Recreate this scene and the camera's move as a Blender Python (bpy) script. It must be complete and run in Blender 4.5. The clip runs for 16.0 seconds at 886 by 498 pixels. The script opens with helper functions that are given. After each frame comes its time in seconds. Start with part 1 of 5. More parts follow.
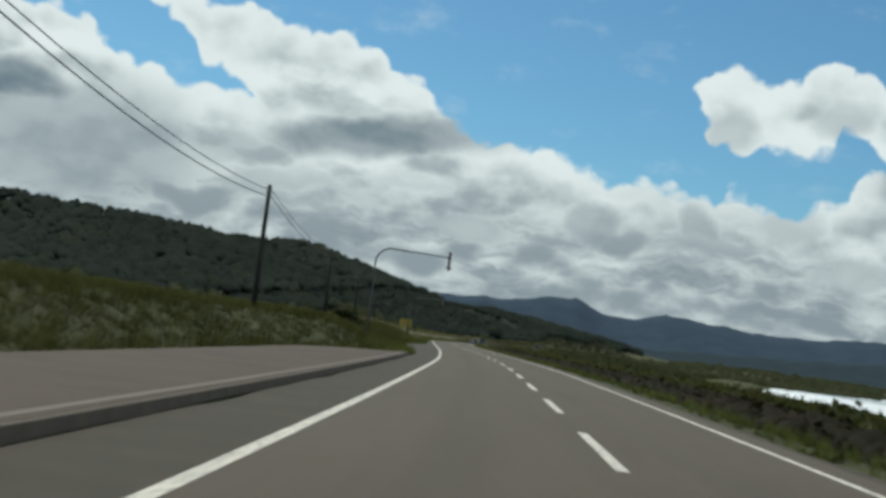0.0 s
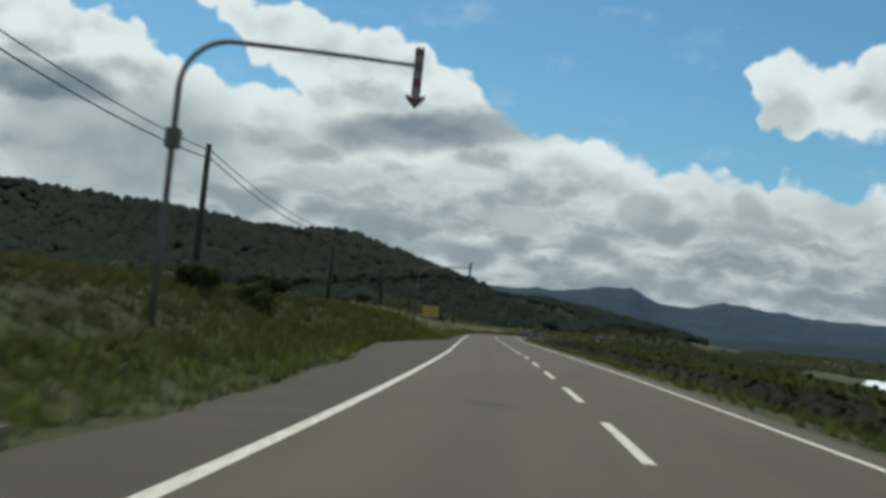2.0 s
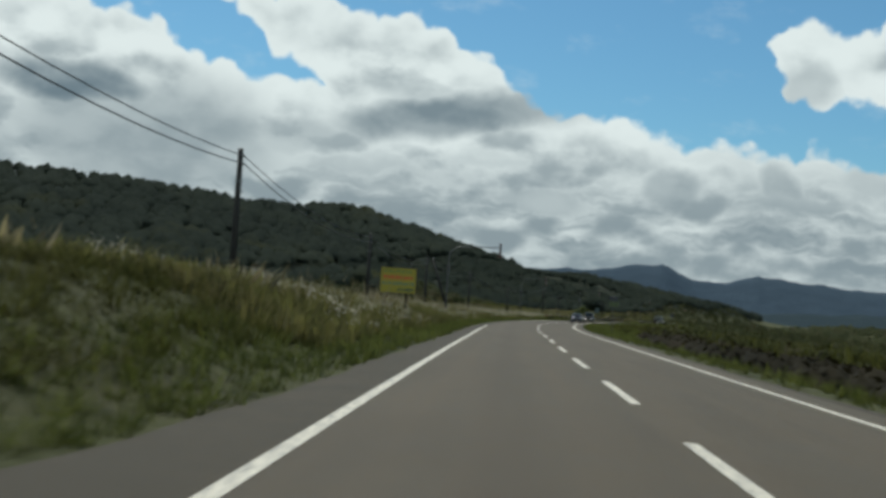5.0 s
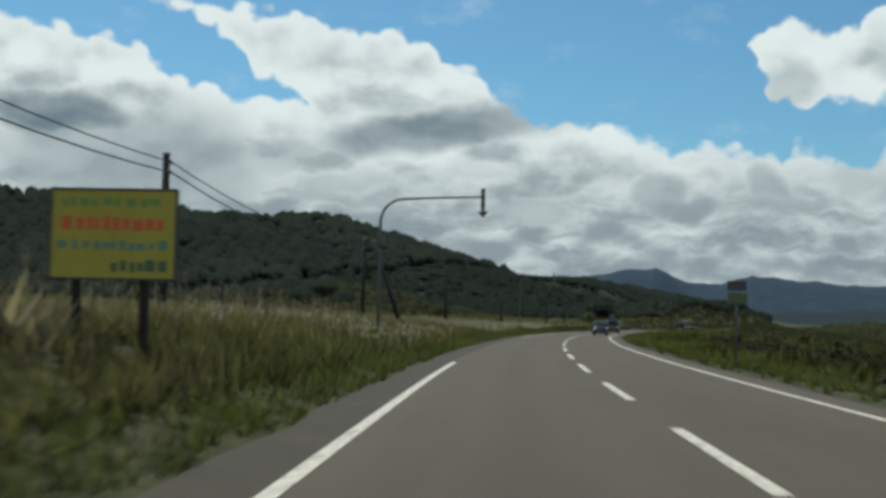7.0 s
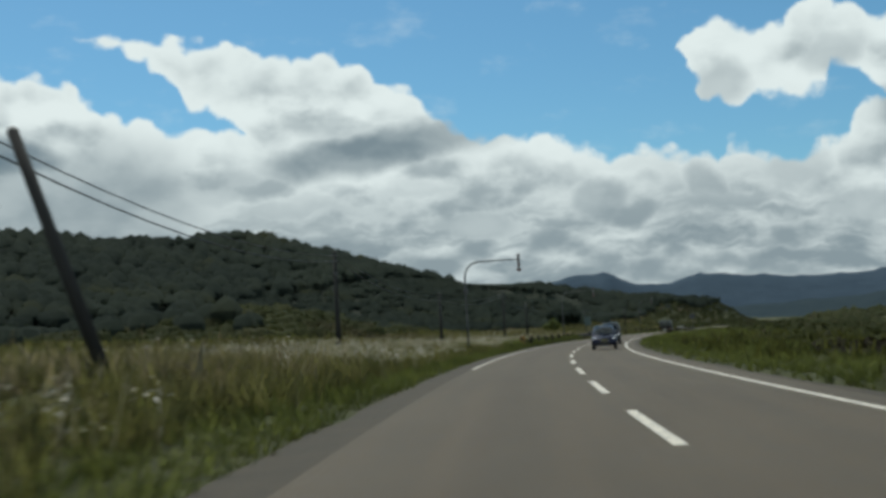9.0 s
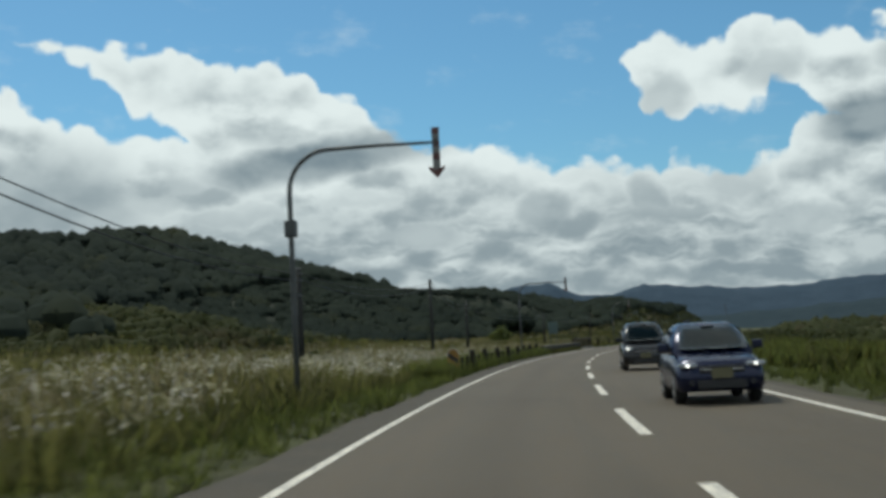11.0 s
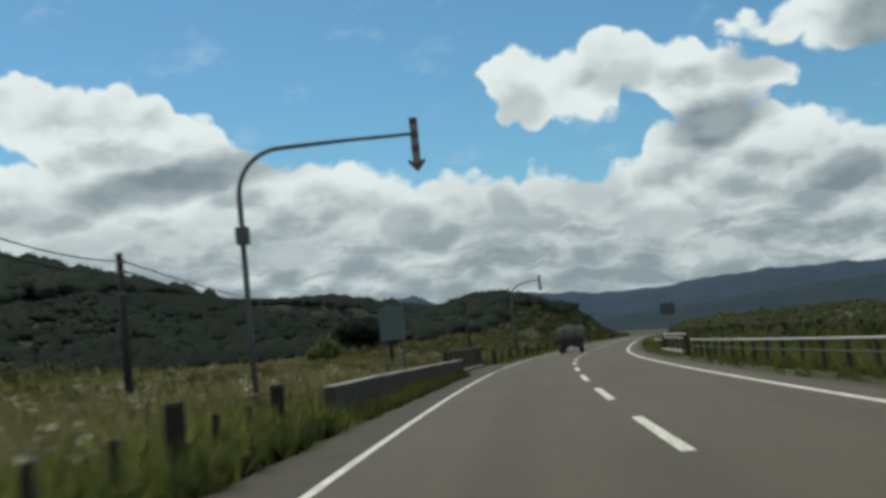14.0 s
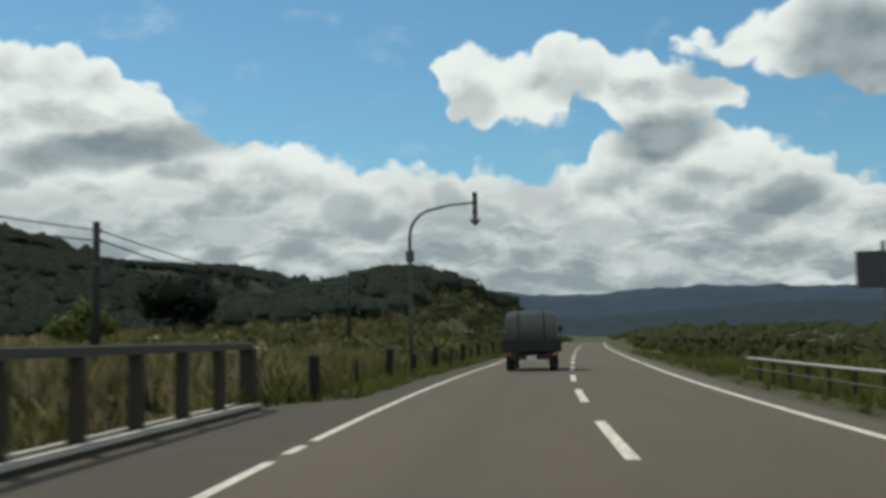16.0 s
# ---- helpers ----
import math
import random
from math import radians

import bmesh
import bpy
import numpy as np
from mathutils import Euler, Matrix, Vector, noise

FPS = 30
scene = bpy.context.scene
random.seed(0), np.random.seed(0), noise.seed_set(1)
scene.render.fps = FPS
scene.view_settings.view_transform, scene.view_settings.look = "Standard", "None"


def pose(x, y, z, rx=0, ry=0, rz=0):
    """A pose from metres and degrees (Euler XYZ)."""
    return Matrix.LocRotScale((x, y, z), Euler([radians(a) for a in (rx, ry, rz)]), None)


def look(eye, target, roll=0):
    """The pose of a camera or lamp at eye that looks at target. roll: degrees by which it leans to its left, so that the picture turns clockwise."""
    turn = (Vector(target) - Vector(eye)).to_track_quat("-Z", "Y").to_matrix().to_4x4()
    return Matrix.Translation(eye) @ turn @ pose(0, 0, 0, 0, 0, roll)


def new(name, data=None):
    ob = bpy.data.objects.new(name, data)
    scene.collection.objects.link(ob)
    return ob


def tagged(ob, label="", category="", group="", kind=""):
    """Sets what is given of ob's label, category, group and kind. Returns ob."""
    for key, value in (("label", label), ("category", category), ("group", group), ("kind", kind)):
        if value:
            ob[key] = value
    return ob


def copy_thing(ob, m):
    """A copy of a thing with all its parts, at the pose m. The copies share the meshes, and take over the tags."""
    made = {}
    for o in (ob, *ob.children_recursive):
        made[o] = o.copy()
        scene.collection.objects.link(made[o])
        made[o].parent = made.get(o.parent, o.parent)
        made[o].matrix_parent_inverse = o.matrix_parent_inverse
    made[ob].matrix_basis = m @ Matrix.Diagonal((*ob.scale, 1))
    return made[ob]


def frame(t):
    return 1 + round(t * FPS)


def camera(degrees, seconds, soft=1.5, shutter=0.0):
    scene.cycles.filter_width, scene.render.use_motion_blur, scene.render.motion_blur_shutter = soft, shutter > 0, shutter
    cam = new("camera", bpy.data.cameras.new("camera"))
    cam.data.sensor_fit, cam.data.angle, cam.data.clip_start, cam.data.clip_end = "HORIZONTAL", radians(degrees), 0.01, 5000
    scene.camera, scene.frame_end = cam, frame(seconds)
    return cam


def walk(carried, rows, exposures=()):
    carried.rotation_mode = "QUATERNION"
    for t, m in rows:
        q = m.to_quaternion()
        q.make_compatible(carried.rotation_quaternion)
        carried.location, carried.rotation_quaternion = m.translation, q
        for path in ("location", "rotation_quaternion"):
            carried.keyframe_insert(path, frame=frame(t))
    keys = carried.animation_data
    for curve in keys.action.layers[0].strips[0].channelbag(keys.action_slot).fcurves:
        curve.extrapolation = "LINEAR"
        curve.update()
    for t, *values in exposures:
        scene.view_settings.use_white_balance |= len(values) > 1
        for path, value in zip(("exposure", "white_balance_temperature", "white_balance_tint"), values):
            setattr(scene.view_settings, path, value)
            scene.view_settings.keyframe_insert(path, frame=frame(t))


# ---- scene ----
cam = camera(41.0, 16.0, soft=3.5, shutter=0.3)
EYE = 1.17
# seconds, x, y, yaw to the left, pitch, roll
PATH = [
    (0, -1.54, 0.00, 2.91, 4.15, 7.02),
    (0.5, -1.48, 12.53, 3.58, 3.92, 7.93),
    (1, -1.56, 25.32, 4.42, 4.27, 8.03),
    (1.5, -1.67, 37.70, 4.84, 3.29, 7.23),
    (2, -1.89, 50.66, 5.35, 3.57, 5.78),
    (2.5, -2.43, 63.82, 5.71, 4.23, 5.75),
    (3, -2.92, 76.28, 6.38, 4.54, 5.79),
    (3.5, -3.48, 89.22, 6.64, 3.81, 6.04),
    (4, -4.32, 101.81, 6.94, 3.40, 5.88),
    (4.2, -4.62, 106.92, 6.79, 2.80, 4.48),
    (4.7, -5.36, 118.96, 6.74, 2.76, 4.01),
    (5.25, -6.17, 132.20, 6.51, 2.70, 3.48),
    (5.8, -6.98, 145.44, 6.28, 2.65, 2.95),
    (6.3, -7.70, 157.48, 5.98, 2.61, 2.47),
    (6.5, -8.00, 162.24, 6.05, 3.02, 2.71),
    (7, -8.62, 173.82, 6.23, 3.42, 1.17),
    (7.5, -9.23, 185.11, 5.92, 4.05, -0.10),
    (8, -9.70, 197.01, 5.36, 3.18, -1.36),
    (8.5, -10.07, 208.83, 4.61, 3.99, -2.91),
    (8.7, -10.25, 213.48, 4.09, 4.17, -3.19),
    (9.2, -10.47, 225.36, 3.39, 4.29, -3.02),
    (9.75, -10.52, 238.44, 2.62, 4.43, -2.84),
    (10.3, -10.37, 251.51, 1.88, 4.56, -2.65),
    (10.8, -10.08, 263.38, 1.24, 4.68, -2.48),
    (11, -9.95, 268.14, 0.88, 4.62, -2.91),
    (11.5, -9.43, 280.31, 0.00, 4.54, -2.72),
    (12, -8.72, 292.33, -0.97, 4.65, -4.01),
    (12.5, -7.75, 304.60, -1.93, 4.91, -4.70),
    (13, -6.66, 316.41, -3.27, 4.82, -5.12),
    (13.5, -5.27, 328.84, -4.39, 4.46, -4.92),
    (14, -3.67, 340.76, -5.75, 4.87, -5.71),
    (14.5, -1.72, 353.25, -6.96, 4.83, -4.08),
    (15, 0.46, 365.39, -7.53, 4.44, -3.68),
    (15.5, 2.76, 377.63, -8.18, 5.73, -3.43),
    (16, 5.19, 390.07, -8.69, 4.34, -1.00),
]


def aim(x, y, yaw, pitch, roll):
    a, b = radians(yaw), radians(pitch)
    return look((x, y, EYE), (x - math.sin(a) * math.cos(b), y + math.cos(a) * math.cos(b), EYE + math.sin(b)), roll)


walk(cam, [(t, aim(*r)) for t, *r in PATH], exposures=[(0.0, -0.14, 6330, 4.5), (4.0, -0.15, 6330, 4.5), (11.0, -0.11, 6330, 4.5), (14.0, -0.1, 6400, 5.0), (16.0, -0.05, 6650, 6.0)])

# ---- the road's line: curvature per kilometre at every 20 m from -20 m ----
KNOTS = np.arange(-20, 561, 20.0)
BENDS = [-0.3, 0.01, -0.49, -0.09, -1.42, -0.19, -0.68, 0.06, 0.03, 0.29, -0.26, 1.17, 1.17, 1.14, 1.02, 2.15, 0.79, 1.61, 1.66,
         0.8, 1.05, 1.79, 1.54, 0.09, 0.2, 0.2, 0.2, 0.2, 0.2, 0.2]
S0, S1 = -300.0, 1500.0
GRID = np.arange(S0, S1 + 0.5, 1.0)
_k = np.where((GRID < -20) | (GRID > 560), 0.0, np.interp(GRID, KNOTS, BENDS)) / 1000
_th = np.r_[0, np.cumsum((_k[1:] + _k[:-1]) / 2)]
_th -= np.interp(-20, GRID, _th)
_tm = (_th[1:] + _th[:-1]) / 2
_x, _y = np.r_[0, np.cumsum(np.sin(_tm))], np.r_[0, np.cumsum(np.cos(_tm))]
_x, _y = _x - np.interp(0, GRID, _x), _y - np.interp(0, GRID, _y)


def place(s, o):
    """World x, y of a point s metres along the centre line and o metres to its right."""
    s, o = np.asarray(s, float), np.asarray(o, float)
    th = np.interp(s, GRID, _th)
    return np.interp(s, GRID, _x) + o * np.cos(th), np.interp(s, GRID, _y) - o * np.sin(th)


def turn_at(s):
    """Degrees about z by which a thing that faces along the road at s is turned."""
    return -math.degrees(np.interp(s, GRID, _th))


def smooth(x, a, b):
    t = np.clip((np.asarray(x, float) - a) / (b - a), 0, 1)
    return t * t * (3 - 2 * t)


def put(s, o, z, turn=0.0):
    x, y = place(s, o)
    return pose(float(x), float(y), z, 0, 0, turn_at(s) + turn)


# ---- world, sun ----
class Nodes:
    """Short hand for a node tree."""

    def __init__(self, tree):
        self.tree = tree
        tree.nodes.clear()

    def add(self, kind):
        return self.tree.nodes.new(kind)

    def feed(self, socket, value):
        if isinstance(value, bpy.types.NodeSocket):
            self.tree.links.new(value, socket)
        elif value is not None:
            socket.default_value = value

    def m(self, op, a, b=None, c=None, clamp=False):
        node = self.add("ShaderNodeMath")
        node.operation, node.use_clamp = op, clamp
        for socket, value in zip(node.inputs, (a, b, c)):
            self.feed(socket, value)
        return node.outputs[0]

    def v(self, op, a, b=None):
        node = self.add("ShaderNodeVectorMath")
        node.operation = op
        for socket, value in zip(node.inputs, (a, b)):
            self.feed(socket, value)
        return node.outputs["Value"] if op in ("LENGTH", "DOT_PRODUCT", "DISTANCE") else node.outputs["Vector"]

    def noise(self, vector, scale, detail=4.0, rough=0.5, out="Fac"):
        node = self.add("ShaderNodeTexNoise")
        self.feed(node.inputs["Vector"], vector)
        self.feed(node.inputs["Scale"], scale)
        node.inputs["Detail"].default_value, node.inputs["Roughness"].default_value = detail, rough
        return node.outputs[out]

    def range(self, x, a, b, c=0.0, d=1.0, kind="SMOOTHSTEP"):
        node = self.add("ShaderNodeMapRange")
        node.interpolation_type = kind
        for socket, value in zip(node.inputs, (x, a, b, c, d)):
            self.feed(socket, value)
        return node.outputs[0]

    def mix(self, fac, a, b, blend="MIX"):
        node = self.add("ShaderNodeMix")
        node.data_type, node.blend_type = "RGBA", blend
        self.feed(node.inputs[0], fac)
        self.feed(node.inputs[6], a if not isinstance(a, tuple) else (*a, 1)[:4])
        self.feed(node.inputs[7], b if not isinstance(b, tuple) else (*b, 1)[:4])
        return node.outputs[2]

    def ramp(self, x, stops):
        node = self.add("ShaderNodeValToRGB")
        e = node.color_ramp.elements
        e[0].position, e[1].position = stops[0][0], stops[-1][0]
        for p, _ in stops[1:-1]:
            e.new(p)
        for el, (p, c) in zip(e, stops):
            el.color = (*c, 1) if isinstance(c, tuple) else (c, c, c, 1)
        self.feed(node.inputs["Fac"], x)
        return node.outputs["Color"]

    def xyz(self, x=0.0, y=0.0, z=0.0):
        node = self.add("ShaderNodeCombineXYZ")
        for socket, value in zip(node.inputs, (x, y, z)):
            self.feed(socket, value)
        return node.outputs[0]

    def split(self, vector):
        node = self.add("ShaderNodeSeparateXYZ")
        self.feed(node.inputs[0], vector)
        return node.outputs


SUN_TURN, SUN_HIGH = -32.0, 54.0
world = bpy.data.worlds.new("sky")
scene.world = world
world.use_nodes = True
w = Nodes(world.node_tree)
way = w.v("NORMALIZE", w.add("ShaderNodeTexCoord").outputs["Generated"])
sx, sy, sz = w.split(way)
az = w.m("MULTIPLY", w.m("ARCTAN2", sx, sy), 57.2958)
el = w.m("MULTIPLY", w.m("ARCSINE", sz), 57.2958)
# billows: two sizes of wobble on the outlines, in degrees
wob_a = w.split(w.v("SUBTRACT", w.noise(way, 22.0, 2.0, 0.5, "Color"), (0.5, 0.5, 0.5)))
wob_b = w.split(w.v("SUBTRACT", w.noise(way, 60.0, 4.0, 0.55, "Color"), (0.5, 0.5, 0.5)))
puff = w.add("ShaderNodeTexVoronoi")
puff.feature = "SMOOTH_F1"
w.feed(puff.inputs["Vector"], w.v("ADD", way, w.v("MULTIPLY", w.noise(way, 40.0, 3.0, 0.5, "Color"), (0.02, 0.02, 0.02))))
puff.inputs["Scale"].default_value, puff.inputs["Smoothness"].default_value = 48.0, 0.35
caz = w.m("ADD", w.m("MULTIPLY_ADD", wob_a[0], 1.3, az), w.m("MULTIPLY", wob_b[0], 0.7))
cel = w.m("ADD", w.m("MULTIPLY_ADD", wob_a[1], 1.0, el), w.m("MULTIPLY", wob_b[1], 0.6))
# outlines of the clouds: azimuth and elevation of their upper and lower edges, in degrees
LIFT = 0.2
BANK = [(-42, 13.5), (-33, 14.0), (-26, 13.3), (-22.5, 12.8), (-21, 12.6), (-19.8, 11.6), (-18.4, 10.7), (-13.7, 10.6), (-8, 10.5), (-3.0, 10.4),
        (-1.6, 9.8), (1.2, 9.8), (2.8, 9.2), (4.6, 8.4), (6.6, 8.4), (9.9, 7.6), (10.2, 8.4), (11.2, 8.4), (12.2, 7.6), (14.4, 7.9),
        (15.5, 8.4), (16.7, 9.95), (21.0, 10.2), (23.5, 9.6), (25.6, 8.6), (28, 7.3), (33, 6.6), (42, 8.0)]
MAIN_TOP = [(-21.5, 14.2), (-20, 14.6), (-18.8, 14.8), (-16.4, 14.7), (-14.5, 14.4), (-12.7, 14.3), (-10.5, 13.8), (-8.8, 13.9), (-7.1, 13.3), (-5.7, 12.3), (-4.6, 11.9), (-3.8, 11.1), (-2.1, 10.2), (-1.2, 8.0)]
MAIN_LOW = [(-21.5, 14.1), (-20, 14.0), (-18, 13.4), (-16.8, 12.7), (-16.1, 11.9), (-15.6, 11.1), (-13.7, 10.5), (-12, 8.0), (-1, 8.0)]
HOOK_TOP = [(8.1, 12.4), (8.3, 13), (9.1, 14.3), (10.4, 14.2), (11.8, 13.5), (13, 13.4), (13.7, 14.2), (14.6, 14.6), (16.5, 14.2), (17.1, 13.6), (18.3, 13.7), (19.4, 13.3), (20.8, 12.6), (22.6, 12.1), (23.9, 11.0)]
HOOK_LOW = [(8.1, 13.1), (8.3, 12.6), (8.7, 11.3), (9.8, 10), (10.7, 9.7), (11.4, 10.2), (12.8, 9.9), (13.9, 9.5), (14.8, 10.2), (15.2, 11.1), (16.1, 10.9), (16.9, 9.9), (17.6, 8.6), (20.5, 8.6), (22.4, 9.9), (23.9, 11.0)]
HIGH_TOP = [(19.5, 13.6), (20.1, 14.3), (20.8, 14.3), (22.2, 13.7), (23.1, 14.4), (25.0, 15.6), (29, 18.2), (40, 21.2)]
HIGH_LOW = [(19.5, 13.5), (20.6, 12.9), (22.1, 12.4), (24.6, 11.5), (27.1, 11.2), (28.7, 10.2), (40, 8.6)]
# grey undersides and hollows
SHADES = [(-6.5, 9.1, 4.8, 0.85, 8, 0.75), (-24.5, 9.1, 3.0, 0.8, 0, 0.8), (9.0, 6.2, 1.0, 1.0, 0, 0.55), (-21, 6.6, 5.5, 2.4, 0, 0.62), (4.3, 6.1, 1.3, 0.9, 0, 0.6),
          (19.4, 9.4, 2.2, 0.9, 10, 0.9), (24.8, 6.2, 1.9, 0.8, 10, 0.75), (-2.2, 5.3, 2.4, 0.6, 0, 0.55), (16.2, 5.0, 2.4, 0.7, 0, 0.5),
          (-14.5, 7.6, 2.6, 0.8, 0, 0.45), (13.2, 6.9, 1.6, 0.7, 0, 0.4), (28.2, 12.6, 2.4, 2.2, 0, 0.75),
          (10.2, 11.3, 1.1, 0.8, 0, 0.42), (15.2, 12.1, 1.3, 0.7, 0, 0.38), (21.5, 11.9, 1.5, 0.7, 0, 0.4),
          (22.5, 3.6, 5.5, 1.1, 0, 0.44), (-8, 5.6, 4.0, 0.9, 0, 0.4)]


def oval(a, e, rx, ry, tilt):
    """1 in the middle of an oval of the sky, 0 on its rim, less outside."""
    c, s = math.cos(radians(tilt)), math.sin(radians(tilt))
    da, de = w.m("SUBTRACT", caz, a), w.m("SUBTRACT", cel, e)
    p = w.m("DIVIDE", w.m("MULTIPLY_ADD", da, c, w.m("MULTIPLY", de, s)), rx)
    q = w.m("DIVIDE", w.m("MULTIPLY_ADD", de, c, w.m("MULTIPLY", da, -s)), ry)
    return w.m("SUBTRACT", 1.0, w.m("SQRT", w.m("MULTIPLY_ADD", p, p, w.m("MULTIPLY", q, q))))


def outline(rows):
    """Elevation of an edge of cloud over the azimuth."""
    a0, a1 = rows[0][0], rows[-1][0]
    return w.m("MULTIPLY", w.ramp(w.m("DIVIDE", w.m("SUBTRACT", caz, a0), a1 - a0), [((a - a0) / (a1 - a0), (e + LIFT) / 22) for a, e in rows]), 22.0)


depth = w.m("SUBTRACT", outline(BANK), cel)
for top, low in ((MAIN_TOP, MAIN_LOW), (HOOK_TOP, HOOK_LOW), (HIGH_TOP, HIGH_LOW)):
    inside = w.m("MINIMUM", w.m("SUBTRACT", outline(top), cel), w.m("SUBTRACT", cel, outline(low)))
    sides = w.m("MINIMUM", w.m("SUBTRACT", caz, top[0][0]), w.m("SUBTRACT", top[-1][0] + 0.01, caz))
    depth = w.m("MAXIMUM", depth, w.m("MINIMUM", inside, w.m("MULTIPLY", sides, 1.5)))
depth = w.m("ADD", depth, w.m("MULTIPLY", w.m("MULTIPLY", w.m("SUBTRACT", 0.32, puff.outputs["Distance"]), 1.25), w.range(depth, -0.3, 0.1)))
cover = w.range(depth, -0.12, 0.36)
shade = None
for a, e, rx, ry, tilt, dark in SHADES:
    one = w.m("MULTIPLY", w.range(oval(a, e, rx * 1.7, ry * 1.8, tilt), -0.05, 0.62), min(1.0, dark * 1.25))
    shade = one if shade is None else w.m("MAXIMUM", shade, one)
flat = w.xyz(w.m("MULTIPLY", caz, 0.15), w.m("MULTIPLY", cel, 0.55), 0.0)
streak = w.range(w.noise(flat, 1.0, 6.0, 0.6), 0.36, 0.62)


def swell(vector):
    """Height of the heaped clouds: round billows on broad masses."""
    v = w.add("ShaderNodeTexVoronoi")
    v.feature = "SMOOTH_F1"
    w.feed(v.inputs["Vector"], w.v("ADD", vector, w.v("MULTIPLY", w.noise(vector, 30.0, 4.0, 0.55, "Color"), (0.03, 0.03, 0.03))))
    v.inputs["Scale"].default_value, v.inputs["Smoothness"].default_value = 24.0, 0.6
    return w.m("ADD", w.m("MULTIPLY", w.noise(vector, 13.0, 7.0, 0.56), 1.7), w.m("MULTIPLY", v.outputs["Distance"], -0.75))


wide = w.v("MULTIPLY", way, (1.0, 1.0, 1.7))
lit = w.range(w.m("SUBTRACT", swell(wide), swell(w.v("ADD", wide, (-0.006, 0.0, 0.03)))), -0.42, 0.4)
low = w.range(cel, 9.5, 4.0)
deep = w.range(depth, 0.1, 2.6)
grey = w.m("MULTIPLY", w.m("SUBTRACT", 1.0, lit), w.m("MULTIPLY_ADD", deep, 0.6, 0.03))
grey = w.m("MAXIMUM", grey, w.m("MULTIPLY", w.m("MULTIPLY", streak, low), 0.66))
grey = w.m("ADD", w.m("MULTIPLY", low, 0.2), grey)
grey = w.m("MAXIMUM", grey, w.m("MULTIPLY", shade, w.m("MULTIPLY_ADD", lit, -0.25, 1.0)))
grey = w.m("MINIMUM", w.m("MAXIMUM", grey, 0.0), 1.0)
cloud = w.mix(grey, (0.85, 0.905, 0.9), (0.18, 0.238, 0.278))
sky = w.add("ShaderNodeTexSky")
sky.sky_type, sky.sun_disc, sky.sun_elevation, sky.sun_rotation = "NISHITA", False, radians(SUN_HIGH), radians(SUN_TURN)
sky.altitude, sky.air_density, sky.dust_density, sky.ozone_density = 0.0, 1.0, 0.4, 3.0
blue = w.mix(1.0, sky.outputs[0], (0.06, 0.089, 0.094), "MULTIPLY")
wisp = w.m("MULTIPLY", w.range(w.noise(w.xyz(w.m("MULTIPLY", az, 0.25), w.m("MULTIPLY", el, 0.5), 3.0), 1.0, 5.0, 0.6), 0.55, 0.8), 0.25)
# broken cloud over the unseen rest of the sky, added to whiten the skylight
rest = w.m("MAXIMUM", w.range(el, 21.0, 30.0), w.range(w.m("ABSOLUTE", az), 40.0, 50.0))
rest = w.m("MULTIPLY", rest, w.range(w.noise(w.v("MULTIPLY", way, (1.0, 1.0, 2.0)), 2.6, 6.0, 0.55), 0.42, 0.56))
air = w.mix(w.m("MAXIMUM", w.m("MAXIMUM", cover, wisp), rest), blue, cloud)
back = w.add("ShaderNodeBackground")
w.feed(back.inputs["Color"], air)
back.inputs["Strength"].default_value = 1.0
w.tree.links.new(back.outputs[0], w.add("ShaderNodeOutputWorld").inputs["Surface"])

sun = new("sun", bpy.data.lights.new("sun", "SUN"))
sun.data.energy, sun.data.angle, sun.data.color = 2.7, radians(5.0), (1.0, 0.94, 0.84)
_a, _e = radians(SUN_TURN), radians(SUN_HIGH)
sun.matrix_world = look((200 * math.sin(_a) * math.cos(_e), 200 * math.cos(_a) * math.cos(_e), 200 * math.sin(_e)), (0, 0, 0))

# ---- materials ----
def matter(name):
    mat = bpy.data.materials.new(name)
    mat.use_nodes = True
    return mat, Nodes(mat.node_tree)


def finish(n, color, rough=0.7, metal=0.0, bump=None, far=0.02, strength=0.5, spec=None, through_light=0.0):
    """A principled surface with an optional relief."""
    p = n.add("ShaderNodeBsdfPrincipled")
    n.feed(p.inputs["Base Color"], (*color, 1) if isinstance(color, tuple) else color)
    n.feed(p.inputs["Roughness"], rough)
    n.feed(p.inputs["Metallic"], metal)
    if spec is not None:
        p.inputs["Specular IOR Level"].default_value = spec
    if bump is not None:
        b = n.add("ShaderNodeBump")
        b.inputs["Distance"].default_value, b.inputs["Strength"].default_value = far, strength
        n.feed(b.inputs["Height"], bump)
        n.tree.links.new(b.outputs[0], p.inputs["Normal"])
    out = n.add("ShaderNodeOutputMaterial")
    if through_light:
        t = n.add("ShaderNodeBsdfTranslucent")
        n.feed(t.inputs["Color"], n.v("MULTIPLY", color, (1.5, 1.5, 1.1)))
        mx = n.add("ShaderNodeMixShader")
        mx.inputs[0].default_value = through_light
        n.tree.links.new(p.outputs[0], mx.inputs[1])
        n.tree.links.new(t.outputs[0], mx.inputs[2])
        n.tree.links.new(mx.outputs[0], out.inputs["Surface"])
    else:
        n.tree.links.new(p.outputs[0], out.inputs["Surface"])
    return p


def spot(n):
    return n.add("ShaderNodeTexCoord").outputs["Object"]


